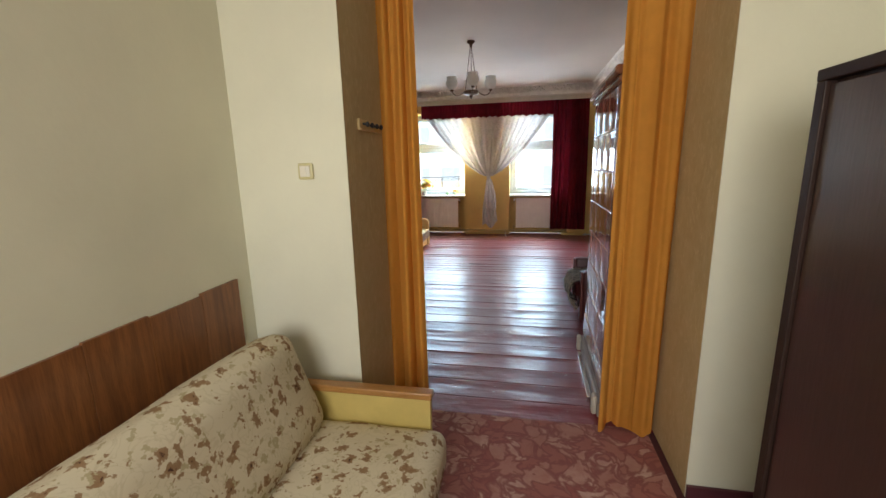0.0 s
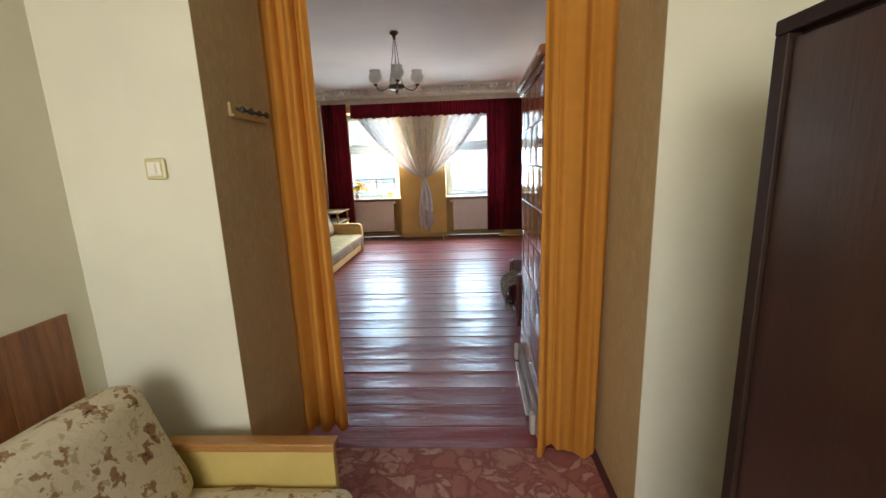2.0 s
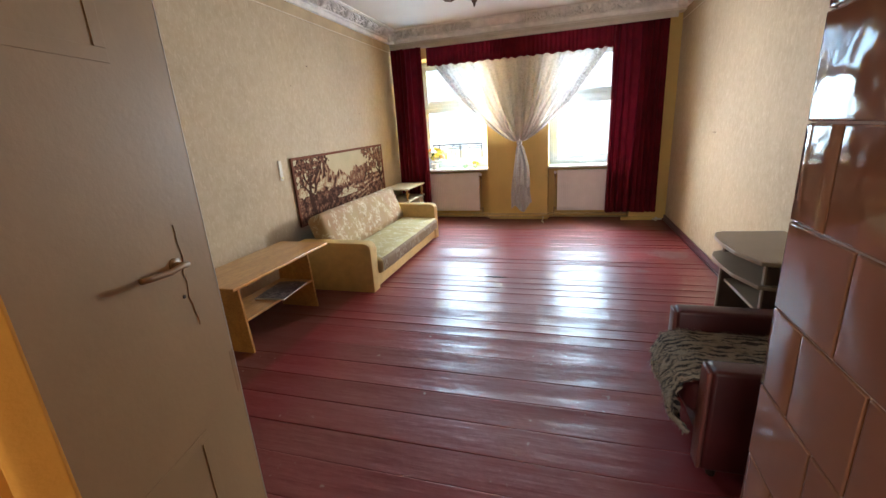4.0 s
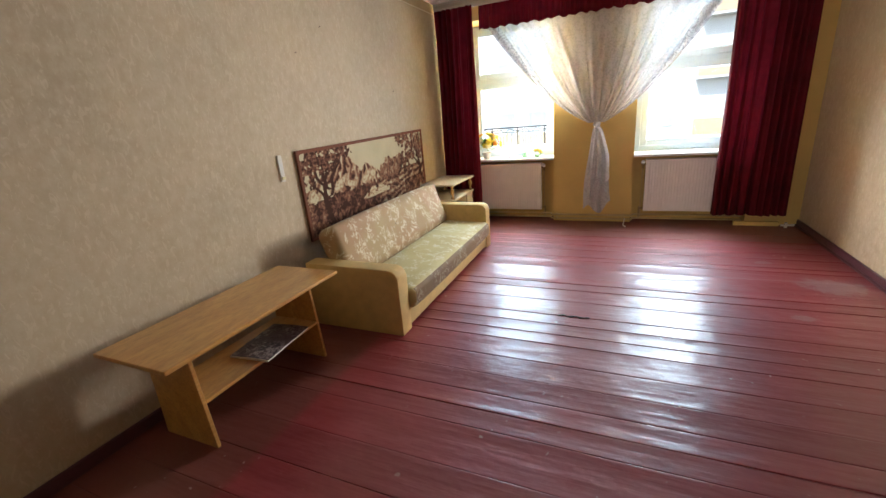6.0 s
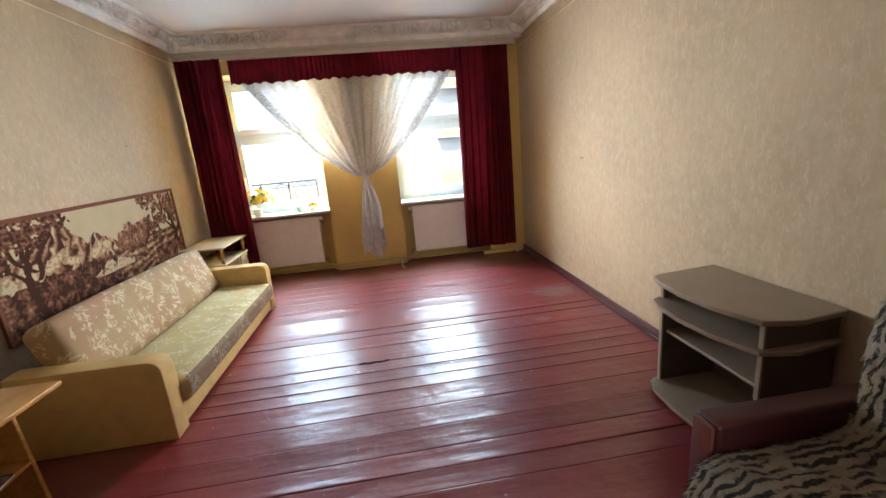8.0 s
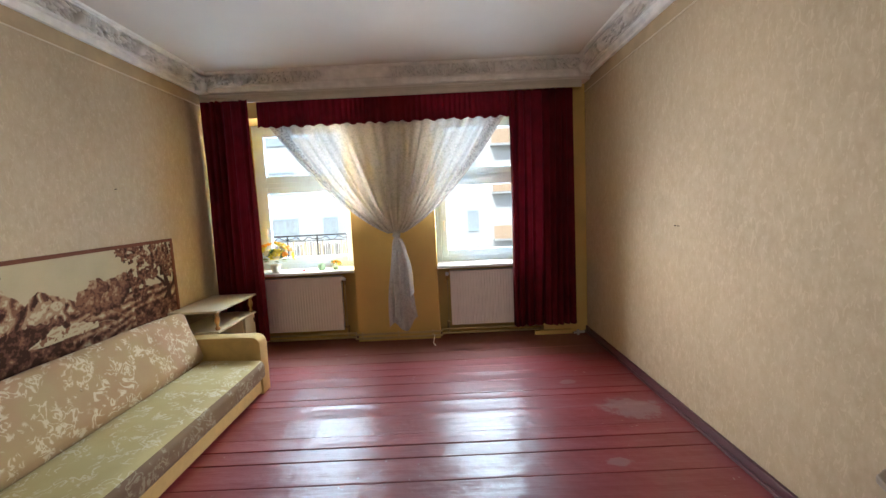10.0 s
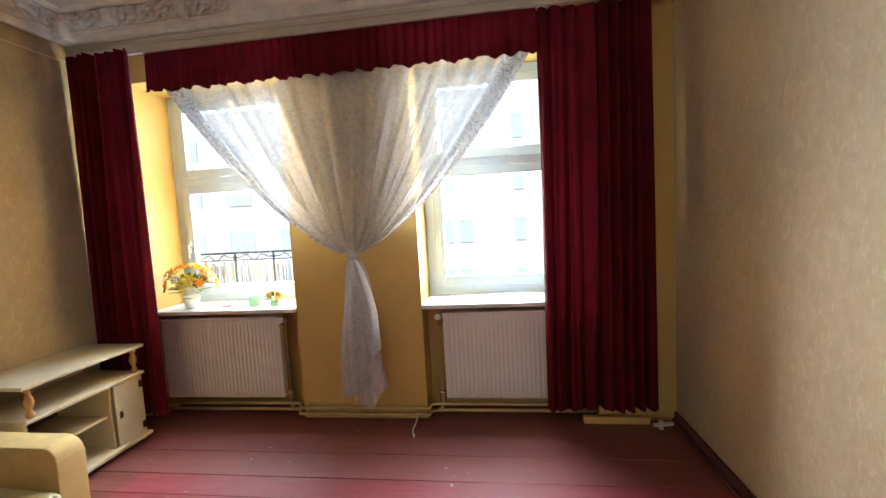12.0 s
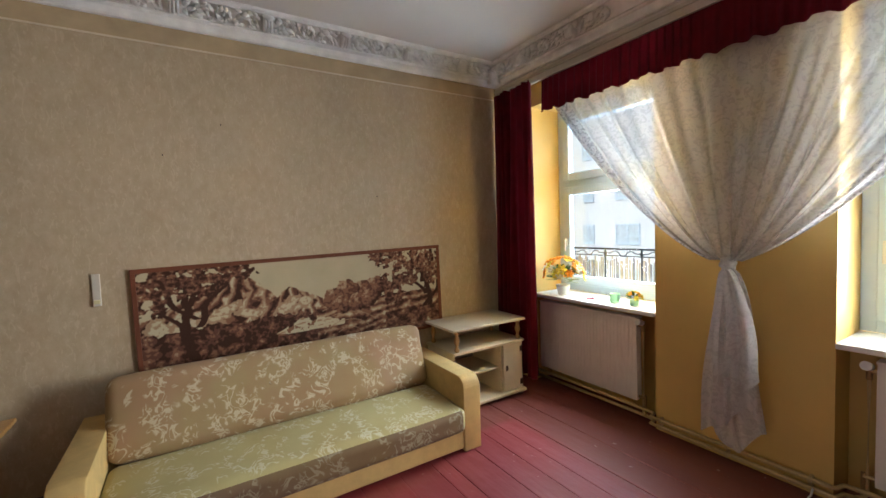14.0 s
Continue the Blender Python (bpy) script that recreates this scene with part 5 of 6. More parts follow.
# ---- television stand ----
tv = thing("television_stand", pose(1.39, 4.80, 0), "grey-brown laminate television stand with open shelves and cut corners", "television stand")
OUT = [(0.245, -0.37), (-0.02, -0.40), (-0.17, -0.36), (-0.235, -0.15), (-0.245, 0.05), (-0.235, 0.24), (-0.20, 0.335), (-0.15, 0.36), (0.245, 0.40)]
for z0, z1, nm in ((0.718, 0.745, "top"), (0.575, 0.60, "shelf"), (0.03, 0.055, "base_board")):
    part(nm, prism(bmesh.new(), OUT, z0, z1, 0.006), M_GREYWOOD, tv)
for y0 in (-0.345, 0.325):
    part("side", bx(-0.13, 0.23, y0, y0 + 0.02, 0.60, 0.718), M_GREYDARK, tv, "dark side panel")
    part("side", bx(-0.13, 0.23, y0, y0 + 0.02, 0.055, 0.575), M_GREYDARK, tv, "dark side panel")
    part("edge_strip", bx(-0.142, -0.13, y0 - 0.002, y0 + 0.022, 0.60, 0.718, bev=0.002), M_GREYWOOD, tv)
    part("edge_strip", bx(-0.142, -0.13, y0 - 0.002, y0 + 0.022, 0.055, 0.575, bev=0.002), M_GREYWOOD, tv)
part("inner_shelf", bx(-0.11, 0.225, -0.325, 0.325, 0.375, 0.395, bev=0.003), M_GREYWOOD, tv)
part("back", bx(0.228, 0.238, -0.345, 0.345, 0.055, 0.718), M_GREYDARK, tv, "dark back panel")
for sx in (-0.15, 0.18):
    for sy in (-0.28, 0.28):
        b = bmesh.new()
        rod(b, (sx, sy, 0.0), (sx, sy, 0.03), 0.022, n=10)
        part("castor", b, M_BLACK, tv)

# ---- armchair with a fur throw ----
ac = thing("armchair", pose(1.16, 3.87, 0), "wine red vinyl armchair with straight arms", "armchair")
for y0, y1, nm in ((-0.35, -0.24, "arm"), (0.24, 0.35, "arm")):
    b = bmesh.new()
    box(b, -0.42, 0.34, y0, y1, 0.06, 0.56, 0.02, 3)
    a_ob = part(nm, b, M_VINYL, ac, smooth=True)
    b = bmesh.new()
    box(b, -0.438, -0.418, y0 + 0.008, y1 - 0.008, 0.06, 0.55, 0.009, 3)
    part("front_panel", b, M_VINYL_L, a_ob, "faded red-brown front panel", True)
part("base", bx(-0.40, 0.34, -0.24, 0.24, 0.10, 0.26, bev=0.02), M_VINYL, ac)
b = bmesh.new()
cushion(b, -0.46, 0.20, -0.235, 0.235, 0.25, 0.42, 0.05, 0.02, 2)
part("seat", b, M_VINYL, ac, smooth=True)
b = bmesh.new()
cushion(b, -0.08, 0.08, -0.26, 0.26, 0.0, 0.58, 0.05, 0.015, 7)
bmesh.ops.transform(b, matrix=Matrix.Translation((0.20, 0, 0.36)) @ Matrix.Rotation(radians(14), 4, "Y"), verts=b.verts)
part("backrest", b, M_VINYL, ac, smooth=True)
for x in (-0.36, 0.28):
    for y in (-0.29, 0.29):
        b = bmesh.new()
        rod(b, (x, y, 0.0), (x, y, 0.07), 0.018, 0.024, 10)
        part("leg", b, M_WARDTRIM, ac)
fu = thing("fur_throw", pose(1.16, 3.87, 0), "tiger-striped fake fur throw over the seat and back of the armchair", "throw")
FP = [(-0.44, 0.17), (-0.51, 0.24), (-0.525, 0.34), (-0.49, 0.425), (-0.40, 0.452), (-0.20, 0.448), (0.0, 0.445), (0.09, 0.47), (0.145, 0.56), (0.19, 0.70), (0.235, 0.85), (0.27, 0.945), (0.32, 0.985), (0.39, 0.97), (0.425, 0.90)]


def path_at(t):
    t *= len(FP) - 1
    i = min(int(t), len(FP) - 2)
    k = t - i
    k = k * k * (3 - 2 * k) * 0.4 + k * 0.6
    return Vector((FP[i][0] + (FP[i + 1][0] - FP[i][0]) * k, 0, FP[i][1] + (FP[i + 1][1] - FP[i][1]) * k))


def fur(u, v):
    p = path_at(v)
    q = path_at(min(1, v + 0.02)) - path_at(max(0, v - 0.02))
    nrm = Vector((-q.z, 0, q.x)).normalized()
    w = 0.235 if v < 0.55 else 0.235 + 0.06 * min(1, (v - 0.55) / 0.12)
    y = (-1 + 2 * u) * w
    lift = 0.012 + 0.010 * fbm(u * 7, v * 14, 2) + 0.006 * fbm(u * 22, v * 40, 7)
    edge = max(0, abs(2 * u - 1) - 0.9) / 0.1
    return Vector((p.x, y, p.z)) + nrm * (lift - 0.012 * edge) + Vector((0, 0, -0.05 * (1 - min(1, v / 0.12)) * math.sin(u * 9)))


b = bmesh.new()
sheet(b, 60, 150, fur)
part("pelt", b, M_FUR, fu, smooth=True)
hb = bmesh.new()
frng = random.Random(21)
for k in range(11000):
    u, v = frng.random(), frng.random()
    p = fur(u, v)
    q = (fur(u, min(1, v + 0.01)) - fur(u, max(0, v - 0.01))).normalized()
    nrm = Vector((-q.z, 0, q.x)).normalized()
    d = (-q * frng.uniform(0.5, 1.1) + nrm * frng.uniform(0.3, 0.7) + Vector((0, frng.uniform(-0.5, 0.5), 0))).normalized()
    side = d.cross(nrm).normalized() * 0.0022
    ln = frng.uniform(0.016, 0.034)
    hb.faces.new((hb.verts.new(p - side), hb.verts.new(p + side), hb.verts.new(p + d * ln)))
tagged(part("hair", hb, M_FUR, fu), kind="stuff")

# ---- chandelier ----
ch = thing("chandelier", pose(-0.53, 5.13, 0), "four-armed bronze chandelier with frosted tulip shades", "chandelier")
b = bmesh.new()
lathe(b, [(0.0, ZC), (0.05, ZC), (0.052, ZC - 0.02), (0.03, ZC - 0.035), (0.018, ZC - 0.05), (0.018, ZC - 0.075), (0.0, ZC - 0.08)], n=20)
part("canopy", b, M_IRON, ch, smooth=True)
b = bmesh.new()
lathe(b, [(0.0, 2.475), (0.02, 2.475), (0.035, 2.482), (0.085, 2.490), (0.10, 2.50), (0.10, 2.53), (0.088, 2.535), (0.082, 2.505), (0.0, 2.50)], n=28)
part("ring", b, M_IRON, ch, smooth=True)
b = bmesh.new()
ball(b, (0, 0, 2.465), (0.022, 0.022, 0.018))
rod(b, (0, 0, 2.43), (0, 0, 2.455), 0.006, 0.012)
part("finial", b, M_IRON, ch, smooth=True)
shade_prof = [(r * 1.3, z * 1.15) for r, z in [(0.020, 0.0), (0.040, 0.012), (0.055, 0.045), (0.058, 0.075), (0.048, 0.105), (0.042, 0.118), (0.050, 0.136), (0.046, 0.134), (0.038, 0.118), (0.044, 0.10), (0.052, 0.072), (0.049, 0.045), (0.034, 0.016), (0.0, 0.006)]]
for k in range(4):
    a = radians(12 + 90 * k)
    ca_, sa_ = math.cos(a), math.sin(a)
    b = bmesh.new()
    tube(b, [(ca_ * r, sa_ * r, z) for r, z in ((0.09, 2.515), (0.13, 2.49), (0.17, 2.475), (0.21, 2.48), (0.24, 2.505), (0.252, 2.53))], 0.0065, 8)
    part("arm", b, M_IRON, ch, smooth=True)
    b = bmesh.new()
    lathe(b, [(0.0, 2.525), (0.018, 2.527), (0.026, 2.545), (0.022, 2.55), (0.0, 2.55)], (ca_ * 0.252, sa_ * 0.252, 0), 14)
    part("cup", b, M_IRON, ch, smooth=True)
    b = bmesh.new()
    lathe(b, [(r, z + 2.548) for r, z in shade_prof], (ca_ * 0.252, sa_ * 0.252, 0), 36, 0.006, 6, 0.8)
    part("shade", b, M_FROST, ch, "frosted tulip glass shade", True)
for k in range(3):
    a = radians(40 + 120 * k)
    b = bmesh.new()
    rod(b, (0.012 * math.cos(a), 0.012 * math.sin(a), ZC - 0.085), (0.088 * math.cos(a), 0.088 * math.sin(a), 2.53), 0.0035, n=8)
    for j in range(16):
        t = j / 16
        ball(b, (math.cos(a) * (0.012 + 0.076 * t), math.sin(a) * (0.012 + 0.076 * t), ZC - 0.085 + t * (2.53 - ZC + 0.085)), (0.006, 0.006, 0.011), 1)
    part("chain", b, M_IRON, ch, smooth=True)

# ---- tiled stove ----
SX0, SX1, SY0, SY1, SZ0, SZ1 = 0.675, 1.60, 2.04, 3.07, 0.325, 2.03
st = thing("tiled_stove", pose(SX0, SY0, 0, 0, 0, -1.5), "tall brown glazed tile stove beside the doorway", "stove")
SW, SD = SX1 - SX0, SY1 - SY0
part("core", bx(0.003, SW - 0.012, 0.003, SD - 0.003, 0.05, SZ1, bev=0.04, seg=5), M_GROUT, st, "dark grout core")
b = bmesh.new()
box(b, -0.02, SW, -0.02, SD + 0.02, SZ1, SZ1 + 0.035, 0.012)
box(b, -0.045, SW, -0.045, SD + 0.045, SZ1 + 0.035, SZ1 + 0.085, 0.018)
part("crown_moulding", b, M_TILE, st, "projecting glazed crown moulding")
b = bmesh.new()
box(b, -0.035, SW, -0.03, SD + 0.03, 0.0, 0.10, 0.012)
part("plinth", b, M_METALGREY, st, "grey painted plinth")
b = bmesh.new()
box(b, -0.008, SW, -0.008, SD + 0.008, 0.10, 0.32, 0.012)
part("base_course", b, M_TILE, st)
for yy in (0.03, SD - 0.06):
    b = bmesh.new()
    box(b, -0.065, -0.03, yy - 0.03, yy + 0.03, 0.0, 0.13, 0.014, 3)
    part("corner_guard", b, M_RAIL, st, "pale worn corner guard", True)
b = bmesh.new()
box(b, -0.075, -0.036, 0.14, SD - 0.20, 0.0, 0.045, 0.006)
part("metal_strip", b, M_CHROME, st, "grey metal strip along the foot")


def tile_mesh(w, h, d=0.016):
    b = bmesh.new()

    def f(u, v):
        eu, ev = min(u, 1 - u) * w, min(v, 1 - v) * h
        k = min(1, eu / 0.003) * min(1, ev / 0.003)
        k = 1 - (1 - k) ** 2
        return Vector((-d * k - 0.002 * math.sin(math.pi * u) * math.sin(math.pi * v), u * w, v * h))
    us = [0, 0.005, 0.013, 0.03, 0.3, 0.5, 0.7, 0.97, 0.987, 0.995, 1]
    g = [[b.verts.new(f(u, v)) for u in us] for v in us]
    for i in range(len(us) - 1):
        for j in range(len(us) - 1):
            b.faces.new((g[i][j], g[i + 1][j], g[i + 1][j + 1], g[i][j + 1]))
    me = bpy.data.meshes.new("tile")
    b.to_mesh(me)
    b.free()
    for p in me.polygons:
        p.use_smooth = True
    me.materials.append(M_TILE)
    return me


ROWS, RH = 7, (SZ1 - SZ0) / 7
CW = 0.248
meshes = {}
trng = random.Random(9)


def corner_mesh(w1, w2, h, d=0.016, r=0.045):
    """One glazed corner tile: a flat leg along each face, joined by a round edge."""
    plan = [(0.014, w1, -1, 0), (0.014, w1 - 0.003, -1, 0), (0.014, r + 0.06, -1, 0), (0.014, r, -1, 0)]
    for k in range(1, 9):
        a = math.pi / 2 * k / 9
        plan.append((0.014 + (r - 0.014) * (1 - math.cos(a)), 0.014 + (r - 0.014) * (1 - math.sin(a)), -math.cos(a), -math.sin(a)))
    plan += [(r, 0.014, 0, -1), (r + 0.06, 0.014, 0, -1), (w2 - 0.003, 0.014, 0, -1), (w2, 0.014, 0, -1)]
    b = bmesh.new()
    rows = []
    for v in (0, 0.005, 0.013, 0.03, 0.5, 0.97, 0.987, 0.995, 1):
        kv = 1 - (1 - min(1, min(v, 1 - v) * h / 0.003)) ** 2
        rows.append([b.verts.new((x + nx_ * d * kv * (0 if i in (0, len(plan) - 1) else 1), y + ny_ * d * kv * (0 if i in (0, len(plan) - 1) else 1), v * h)) for i, (x, y, nx_, ny_) in enumerate(plan)])
    for r0, r1 in zip(rows, rows[1:]):
        for i in range(len(plan) - 1):
            b.faces.new((r0[i], r0[i + 1], r1[i + 1], r1[i]))
    me = bpy.data.meshes.new("corner_tile")
    b.to_mesh(me)
    b.free()
    for p in me.polygons:
        p.use_smooth = True
    me.materials.append(M_TILE)
    return me


def lay(face_len, place, half, corner=False):
    for r in range(ROWS):
        edges = [0.0]
        e = CW if (r + half) % 2 else CW * 0.5
        while e < face_len - 0.04:
            edges.append(e)
            e += CW
        edges.append(face_len)
        for a, c in list(zip(edges, edges[1:]))[1 if corner else 0:]:
            w = round(c - a - 0.003, 3)
            if w not in meshes:
                meshes[w] = tile_mesh(w, RH - 0.003)
            o = new("tile", meshes[w])
            o.parent = st
            o.matrix_basis = place(a + 0.0015, SZ0 + r * RH + 0.0015, w) @ pose(0, 0, 0, 0, trng.uniform(-0.25, 0.25), trng.uniform(-0.3, 0.3))


lay(SD, lambda s, z, w: pose(0.014, s, z), 0, True)
lay(SW, lambda s, z, w: pose(s + w, 0.014, z, 0, 0, 90), 1, True)
lay(SW, lambda s, z, w: pose(s, SD - 0.014, z, 0, 0, -90), 1)
for half, legs in enumerate(((CW * 0.5, CW), (CW, CW * 0.5))):
    me = corner_mesh(legs[0] - 0.0015, legs[1] - 0.0015, RH - 0.003)
    for r in range(half, ROWS, 2):
        o = new("corner_tile", me)
        o.parent = st
        o.matrix_basis = pose(0, 0, SZ0 + r * RH + 0.0015)

# ---- open door leaf ----
dl = thing("door_1", pose(JL - 0.04, YN + 0.02, 0.012, 0, 0, 11.6), "cream painted panelled door leaf standing open", "door", "", "structure")
DW, DH = 0.765, 2.42
b = bmesh.new()
box(b, -0.022, 0.022, 0.0, DW, 0.0, DH, 0.004)
leaf = part("leaf", b, M_DOOR, dl)
for z0, z1 in ((0.16, 0.80), (1.75, 2.30)):
    for s in (-1, 1):
        b = bmesh.new()
        y0, y1 = 0.13, DW - 0.18
        for a in ((y0, y1, z0, z0 + 0.03), (y0, y1, z1 - 0.03, z1), (y0, y0 + 0.03, z0 + 0.03, z1 - 0.03), (y1 - 0.03, y1, z0 + 0.03, z1 - 0.03)):
            box(b, s * 0.0215, s * 0.0242, a[0], a[1], a[2], a[3], 0.0012)
        part("panel_moulding", b, M_DOOR, leaf)
hz = 1.275
for s in (-1, 1):
    b = bmesh.new()
    rod(b, (s * 0.022, DW - 0.145, hz), (s * 0.026, DW - 0.145, hz), 0.019, n=18)
    rod(b, (s * 0.026, DW - 0.145, hz), (s * 0.056, DW - 0.145, hz), 0.008)
    tube(b, [(s * 0.054, DW - 0.138, hz), (s * 0.056, DW - 0.165, hz + 0.002), (s * 0.054, DW - 0.20, hz - 0.001), (s * 0.052, DW - 0.26, hz + 0.004), (s * 0.050, DW - 0.285, hz + 0.007)], 0.0075, 10)
    part("door_handle", b, M_HANDLE, dl, "worn brass lever handle", True)
    b = bmesh.new()
    rod(b, (s * 0.022, DW - 0.14, hz - 0.09), (s * 0.024, DW - 0.14, hz - 0.09), 0.005)
    part("keyhole", b, M_NAIL, dl)
# Pale strip paints the light along the worn door edge.
part("edge_strip", bx(-0.0228, 0.0228, DW - 0.003, DW + 0.0012, 0.0, DH, bev=0.0008), M_RAIL, leaf, "worn leading edge, pale for the light that catches it")
part("latch_plate", bx(-0.012, 0.012, DW + 0.0012, DW + 0.004, hz - 0.1, hz + 0.1), M_CHROME, dl, "bare metal latch plate")
b = bmesh.new()
crng = random.Random(3)
pts, yy = [], DW - 0.115
for k in range(14):
    yy += crng.uniform(-0.007, 0.009)
    pts.append((0.0225, min(yy, DW - 0.08), hz + 0.10 - k * 0.022))
tube(b, pts, 0.0018, 5)
part("paint_crack", b, M_HANDLE, dl, "crack in the old paint")
part("bare_patch", bx(0.0215, 0.0228, DW - 0.02, DW - 0.002, 0.81, 0.95, bev=0.0005), M_HANDLE, dl, "bare wood where the paint has chipped")
for z in (0.3, 1.2, 2.1):
    b = bmesh.new()
    rod(b, (0.0, -0.004, z - 0.05), (0.0, -0.004, z + 0.05), 0.010, n=10)
    part("hinge", b, M_DOOR, dl)

# ---- doorway curtains ----
rodt = thing("curtain_rod", pose(0, 1.85, 2.82), "thin metal curtain rod across the doorway", "curtain rod")
b = bmesh.new()
rod(b, (JL, 0, 0), (JR, 0, 0), 0.010)
part("bar", b, M_BRASS, rodt)
rod2 = thing("curtain_rod", pose(0, 2.10, 2.82), "short metal curtain rod on the room side of the doorway", "curtain rod")
b = bmesh.new()
rod(b, (-0.74, 0, 0), (-0.46, 0, 0), 0.010)
part("bar", b, M_BRASS, rod2)
part("bracket", bx(-0.755, -0.74, -0.15, 0.012, -0.015, 0.015), M_BRASS, rod2)
drape("doorway_curtain", -0.710, -0.500, 2.085, 0.03, 2.81, 2.6, 0.042, 31, M_ORANGE, "narrow orange doorway curtain hanging in folds", 0.20, lean=-0.01, group="orange doorway curtains")
drape("doorway_curtain", 0.635, 0.95, 1.85, 0.05, 2.81, 2.5, 0.026, 35, M_ORANGE, "orange doorway curtain with a crumpled hem", 0.0, lean=-0.015, hem=0.035, group="orange doorway curtains")

# ---- hooks and switch ----
hk = thing("hook_rail", pose(JL, 1.73, 1.82), "small ochre hook rail with four dark hooks", "hook rail")
part("board", bx(0.0, 0.012, -0.15, 0.15, -0.028, 0.028, bev=0.003), M_PIPE, hk)
part("ledge", bx(0.012, 0.022, -0.15, 0.15, -0.028, -0.019, bev=0.002), M_PIPE, hk)
for k in range(4):
    y = -0.105 + 0.07 * k
    b = bmesh.new()
    rod(b, (0.012, y, 0.006), (0.034, y, 0.0), 0.006, n=8)
    ball(b, (0.038, y, 0.002), (0.010, 0.013, 0.015), 2)
    part("hook", b, M_BLACK, hk, "dark knob hook", True)
sw = thing("light_switch", pose(-0.895, Y1, 1.592), "old square yellowed light switch with an ivory rocker", "light switch")
part("plate", bx(-0.040, 0.040, -0.014, 0.0, -0.040, 0.040, bev=0.008), M_SWITCH, sw, smooth=False)
part("surround", bx(-0.026, 0.026, -0.019, -0.014, -0.026, 0.026, bev=0.004), M_IVORY, sw)
part("rocker", bx(-0.010, 0.010, -0.024, -0.019, -0.018, 0.018, bev=0.003), M_IVORY, sw)

# ---- floral sofa and wooden wall panel ----
fs = thing("floral_sofa", pose(-0.76, 0.27, 0), "sofa with a cream and brown floral cover and wooden ends", "sofa")
b = bmesh.new()
box(b, -0.17, 0.49, 1.00, 1.035, 0.06, 0.50, 0.004)
ea = part("end_board", b, M_ARMW, fs, "ochre painted end board")
part("top_edge", bx(-0.18, 0.50, 0.985, 1.045, 0.50, 0.535, bev=0.006), M_ARMT, ea, "orange-brown wooden top edge")
b = bmesh.new()
box(b, -0.17, 0.49, -1.035, -1.00, 0.06, 0.50, 0.004)
ea = part("end_board", b, M_ARMW, fs, "ochre painted end board")
part("top_edge", bx(-0.18, 0.50, -1.045, -0.985, 0.50, 0.535, bev=0.006), M_ARMT, ea, "orange-brown wooden top edge")
part("base", bx(-0.40, 0.50, -0.995, 0.995, 0.06, 0.18, bev=0.01), M_ARMW, fs)
b = bmesh.new()
cushion(b, -0.12, 0.575, -0.985, 0.985, 0.175, 0.365, 0.055, 0.014, 3)
part("seat", b, M_SOFA1, fs, smooth=True)
b = bmesh.new()
cushion(b, -0.11, 0.11, -0.985, 0.945, -0.07, 0.45, 0.07, 0.02, 9)
bmesh.ops.transform(b, matrix=Matrix.Translation((-0.13, 0, 0.40)) @ Matrix.Rotation(radians(-20), 4, "Y"), verts=b.verts)
part("backrest", b, M_SOFA1, fs, smooth=True)
for y in (-0.9, 0.9):
    for x in (-0.33, 0.42):
        b = bmesh.new()
        rod(b, (x, y, 0.006), (x, y, 0.07), 0.025, n=10)
        part("foot", b, M_WARDTRIM, fs)
hp = thing("wall_panel", pose(AL, 0.30, 0.40), "mahogany veneer wall panel of upright boards behind the sofa", "wall panel")
ys = [-1.5, -1.18, -0.86, -0.42, -0.13, 0.24, 0.49, 0.76, 1.005]
for k, (a, c) in enumerate(zip(ys, ys[1:])):
    part("board", bx(0.0, 0.014 + 0.001 * (k % 2), a + 0.0008, c - 0.0008, 0.0, 0.655 + (0.0, 0.006, -0.004, 0.008)[k % 4], bev=0.0015), M_PANEL, hp)

# ---- wardrobe ----
wd = thing("wardrobe", pose(0.915, -0.17, 0), "tall dark lacquered walnut wardrobe with glossy doors", "wardrobe")
WD, WH = 0.56, 1.83
part("body", bx(0.018, WD, -1.0, 1.0, 0.06, WH - 0.03), M_WARDTRIM, wd)
part("top_edge", bx(-0.012, WD, -1.01, 1.01, WH - 0.03, WH, bev=0.004), M_WARDTRIM, wd, "black-brown top edge")
part("side_edge", bx(-0.010, 0.018, 0.975, 1.01, 0.0, WH - 0.03, bev=0.003), M_WARDTRIM, wd)
part("side_edge", bx(-0.010, 0.018, -1.01, -0.975, 0.0, WH - 0.03, bev=0.003), M_WARDTRIM, wd)
part("plinth", bx(0.02, WD, -0.97, 0.97, 0.0, 0.06), M_WARDTRIM, wd)
for y0, y1, hy in ((0.513, 0.972, 0.555), (0.018, 0.507, 0.06), (-0.477, 0.012, -0.435), (-0.972, -0.483, -0.525)):
    d = part("door", bx(0.0, 0.018, y0, y1, 0.07, WH - 0.04, bev=0.003), M_WARD if y0 > 0.5 or y0 < -0.9 else M_WARD2, wd)
    b = bmesh.new()
    rod(b, (0.0, hy, 1.20), (-0.016, hy, 1.20), 0.006, n=10)
    ball(b, (-0.020, hy, 1.20), (0.007, 0.010, 0.010), 2)
    part("knob", b, M_CHROME, d, "round chrome knob", True)
b = bmesh.new()
rod(b, (0.0, 0.585, 1.20), (-0.012, 0.585, 1.20), 0.012, n=14)
part("keyhole_plate", b, M_CHROME, wd, "small chrome keyhole plate")
for y in (0.51, 0.015, -0.48):
    part("stile", bx(-0.0015, 0.018, y - 0.0028, y + 0.0028, 0.07, WH - 0.04, bev=0.001), M_WARDTRIM, wd)

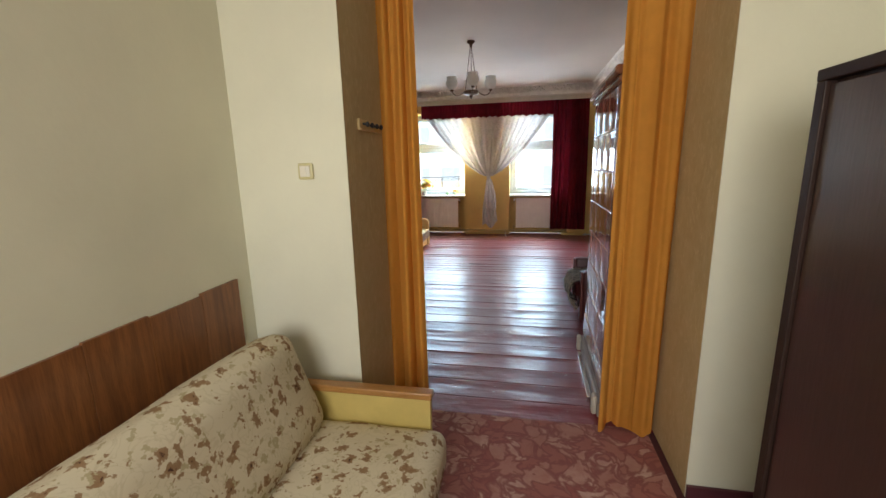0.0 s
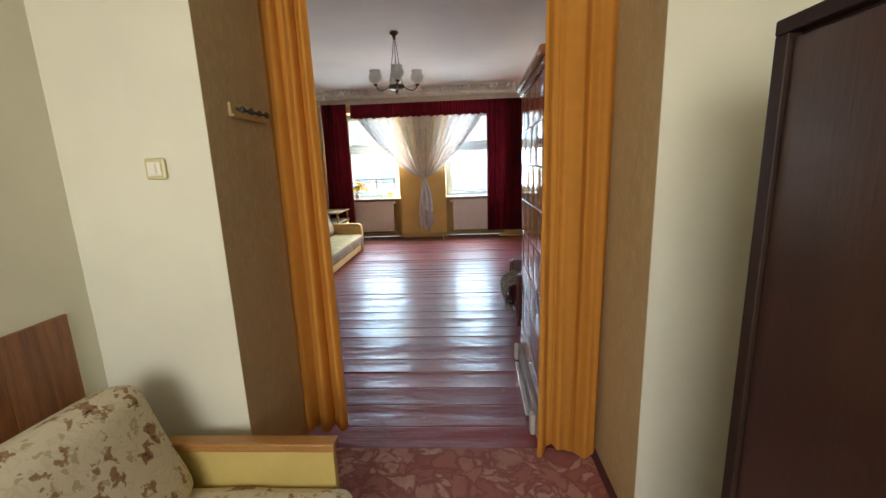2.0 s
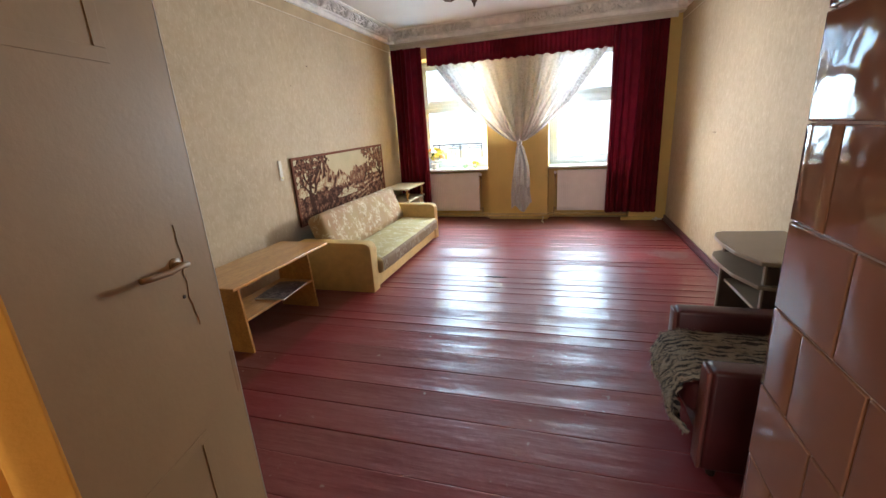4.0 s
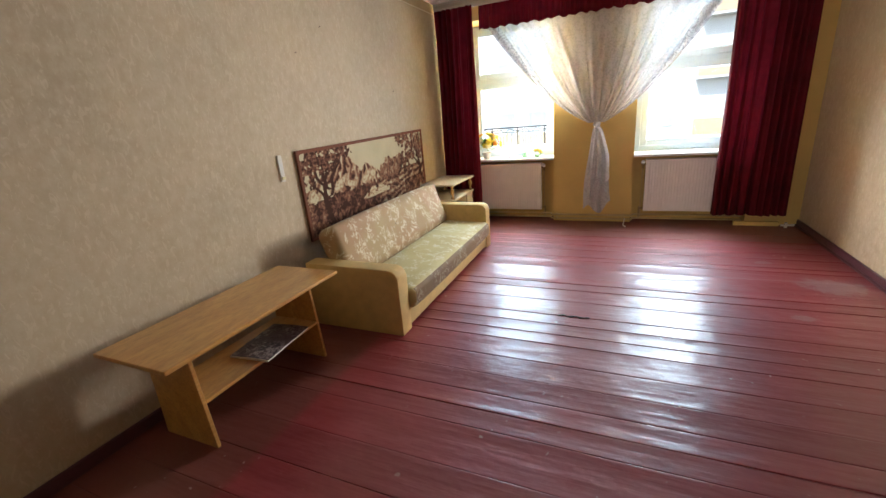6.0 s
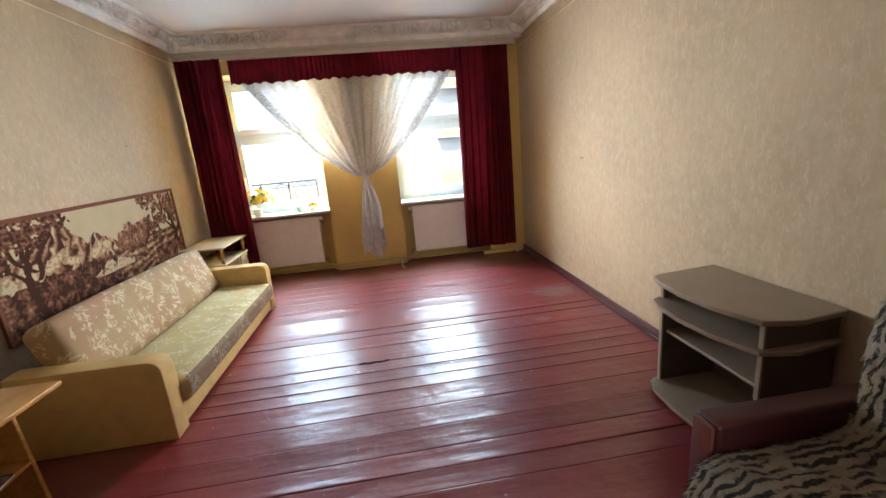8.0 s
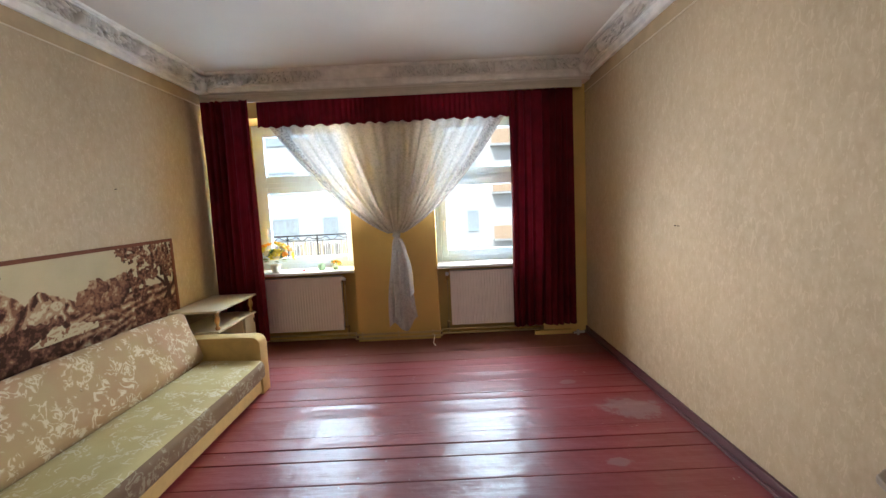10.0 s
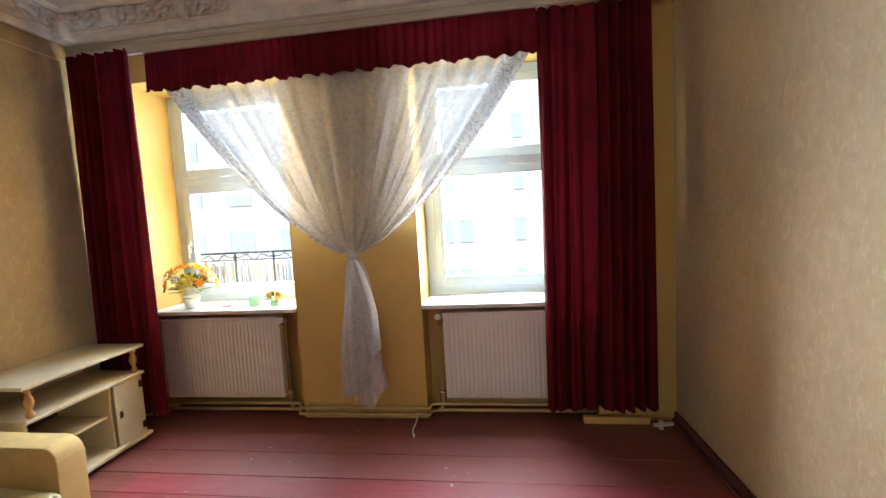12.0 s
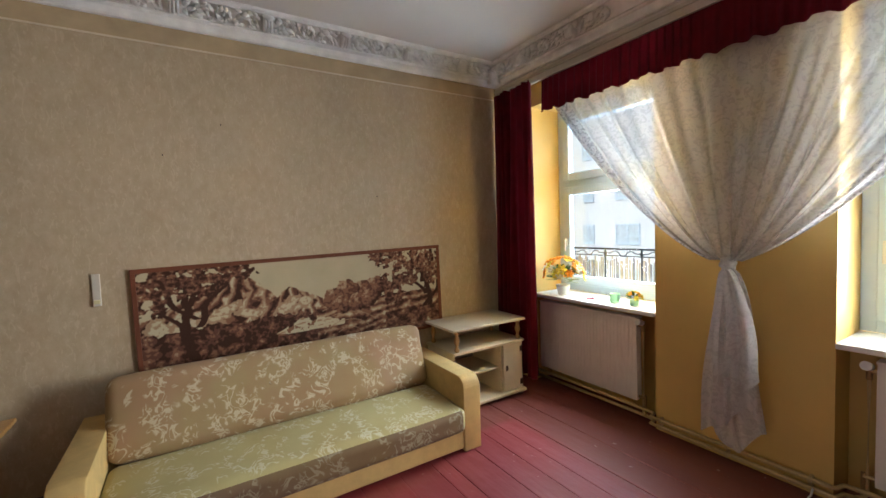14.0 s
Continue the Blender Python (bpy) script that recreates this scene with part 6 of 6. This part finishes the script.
# ---- floorboards, last ----
brng = random.Random(12)
seams = [1.92, 2.13, 2.36, 2.57, 2.80, 3.02, 3.25, 3.46, 3.69, 3.91, 4.14, 4.37, 4.64, 4.78, 4.93, 5.11, 5.32, 5.55, 5.69, 5.84, 5.99, 6.25, 6.48, 6.63, 6.77, 7.02, 7.25, 7.36, 7.60, 7.79, 7.95, 8.14, 8.40, 8.64, 8.86, 9.10]
for y0, y1 in zip(seams, seams[1:]):
    b = bmesh.new()
    gap = brng.uniform(0.0006, 0.0022)
    w, ln = y1 - y0 - gap, XR - XL - 0.002
    cup, tw = brng.uniform(-0.0058, -0.0008), brng.uniform(-0.0036, 0.0036)
    s0 = brng.uniform(0, 50)
    prof = [(0.0, -0.016), (0.0, -0.0022), (0.002, -0.0007), (0.006, -0.0001), (0.018, None), (0.25 * w, None), (0.5 * w, None), (0.75 * w, None), (w - 0.018, None), (w - 0.006, -0.0001), (w - 0.002, -0.0007), (w, -0.0022), (w, -0.016)]
    nx = 34
    rows = []
    for i in range(nx + 1):
        x = ln * i / nx
        wander = 0.0012 * fbm(x * 1.7 + s0, 3.0, 0, 2)
        row = []
        for s, z in prof:
            q = 2 * s / w - 1
            zz = (0.0 if z is None else z) + (-0.0005 + cup * (1 - q * q) + tw * q + 0.0009 * fbm(x * 1.3 + s0, q * 0.8, 0, 2) if (z is None or z > -0.0023) else 0)
            row.append(b.verts.new((XL + 0.001 + x, y0 + gap / 2 + s + wander * q, zz)))
        rows.append(row)
    for r0, r1 in zip(rows, rows[1:]):
        for i in range(len(prof) - 1):
            b.faces.new((r0[i], r1[i], r1[i + 1], r0[i + 1]))
    mk("floorboard", b, M_FLOOR, fl, smooth=True)
b = bmesh.new()
for k in range(9):
    ball(b, (-0.67 + 0.025 * k, 5.992 + 0.006 * math.sin(k * 1.7), 0.0), (0.022, 0.013 + 0.005 * math.sin(k * 2.3), 0.0036), 1)
tagged(mk("gouge", b, M_SUB, fl, smooth=True), "dark gouge where a board edge has split away")
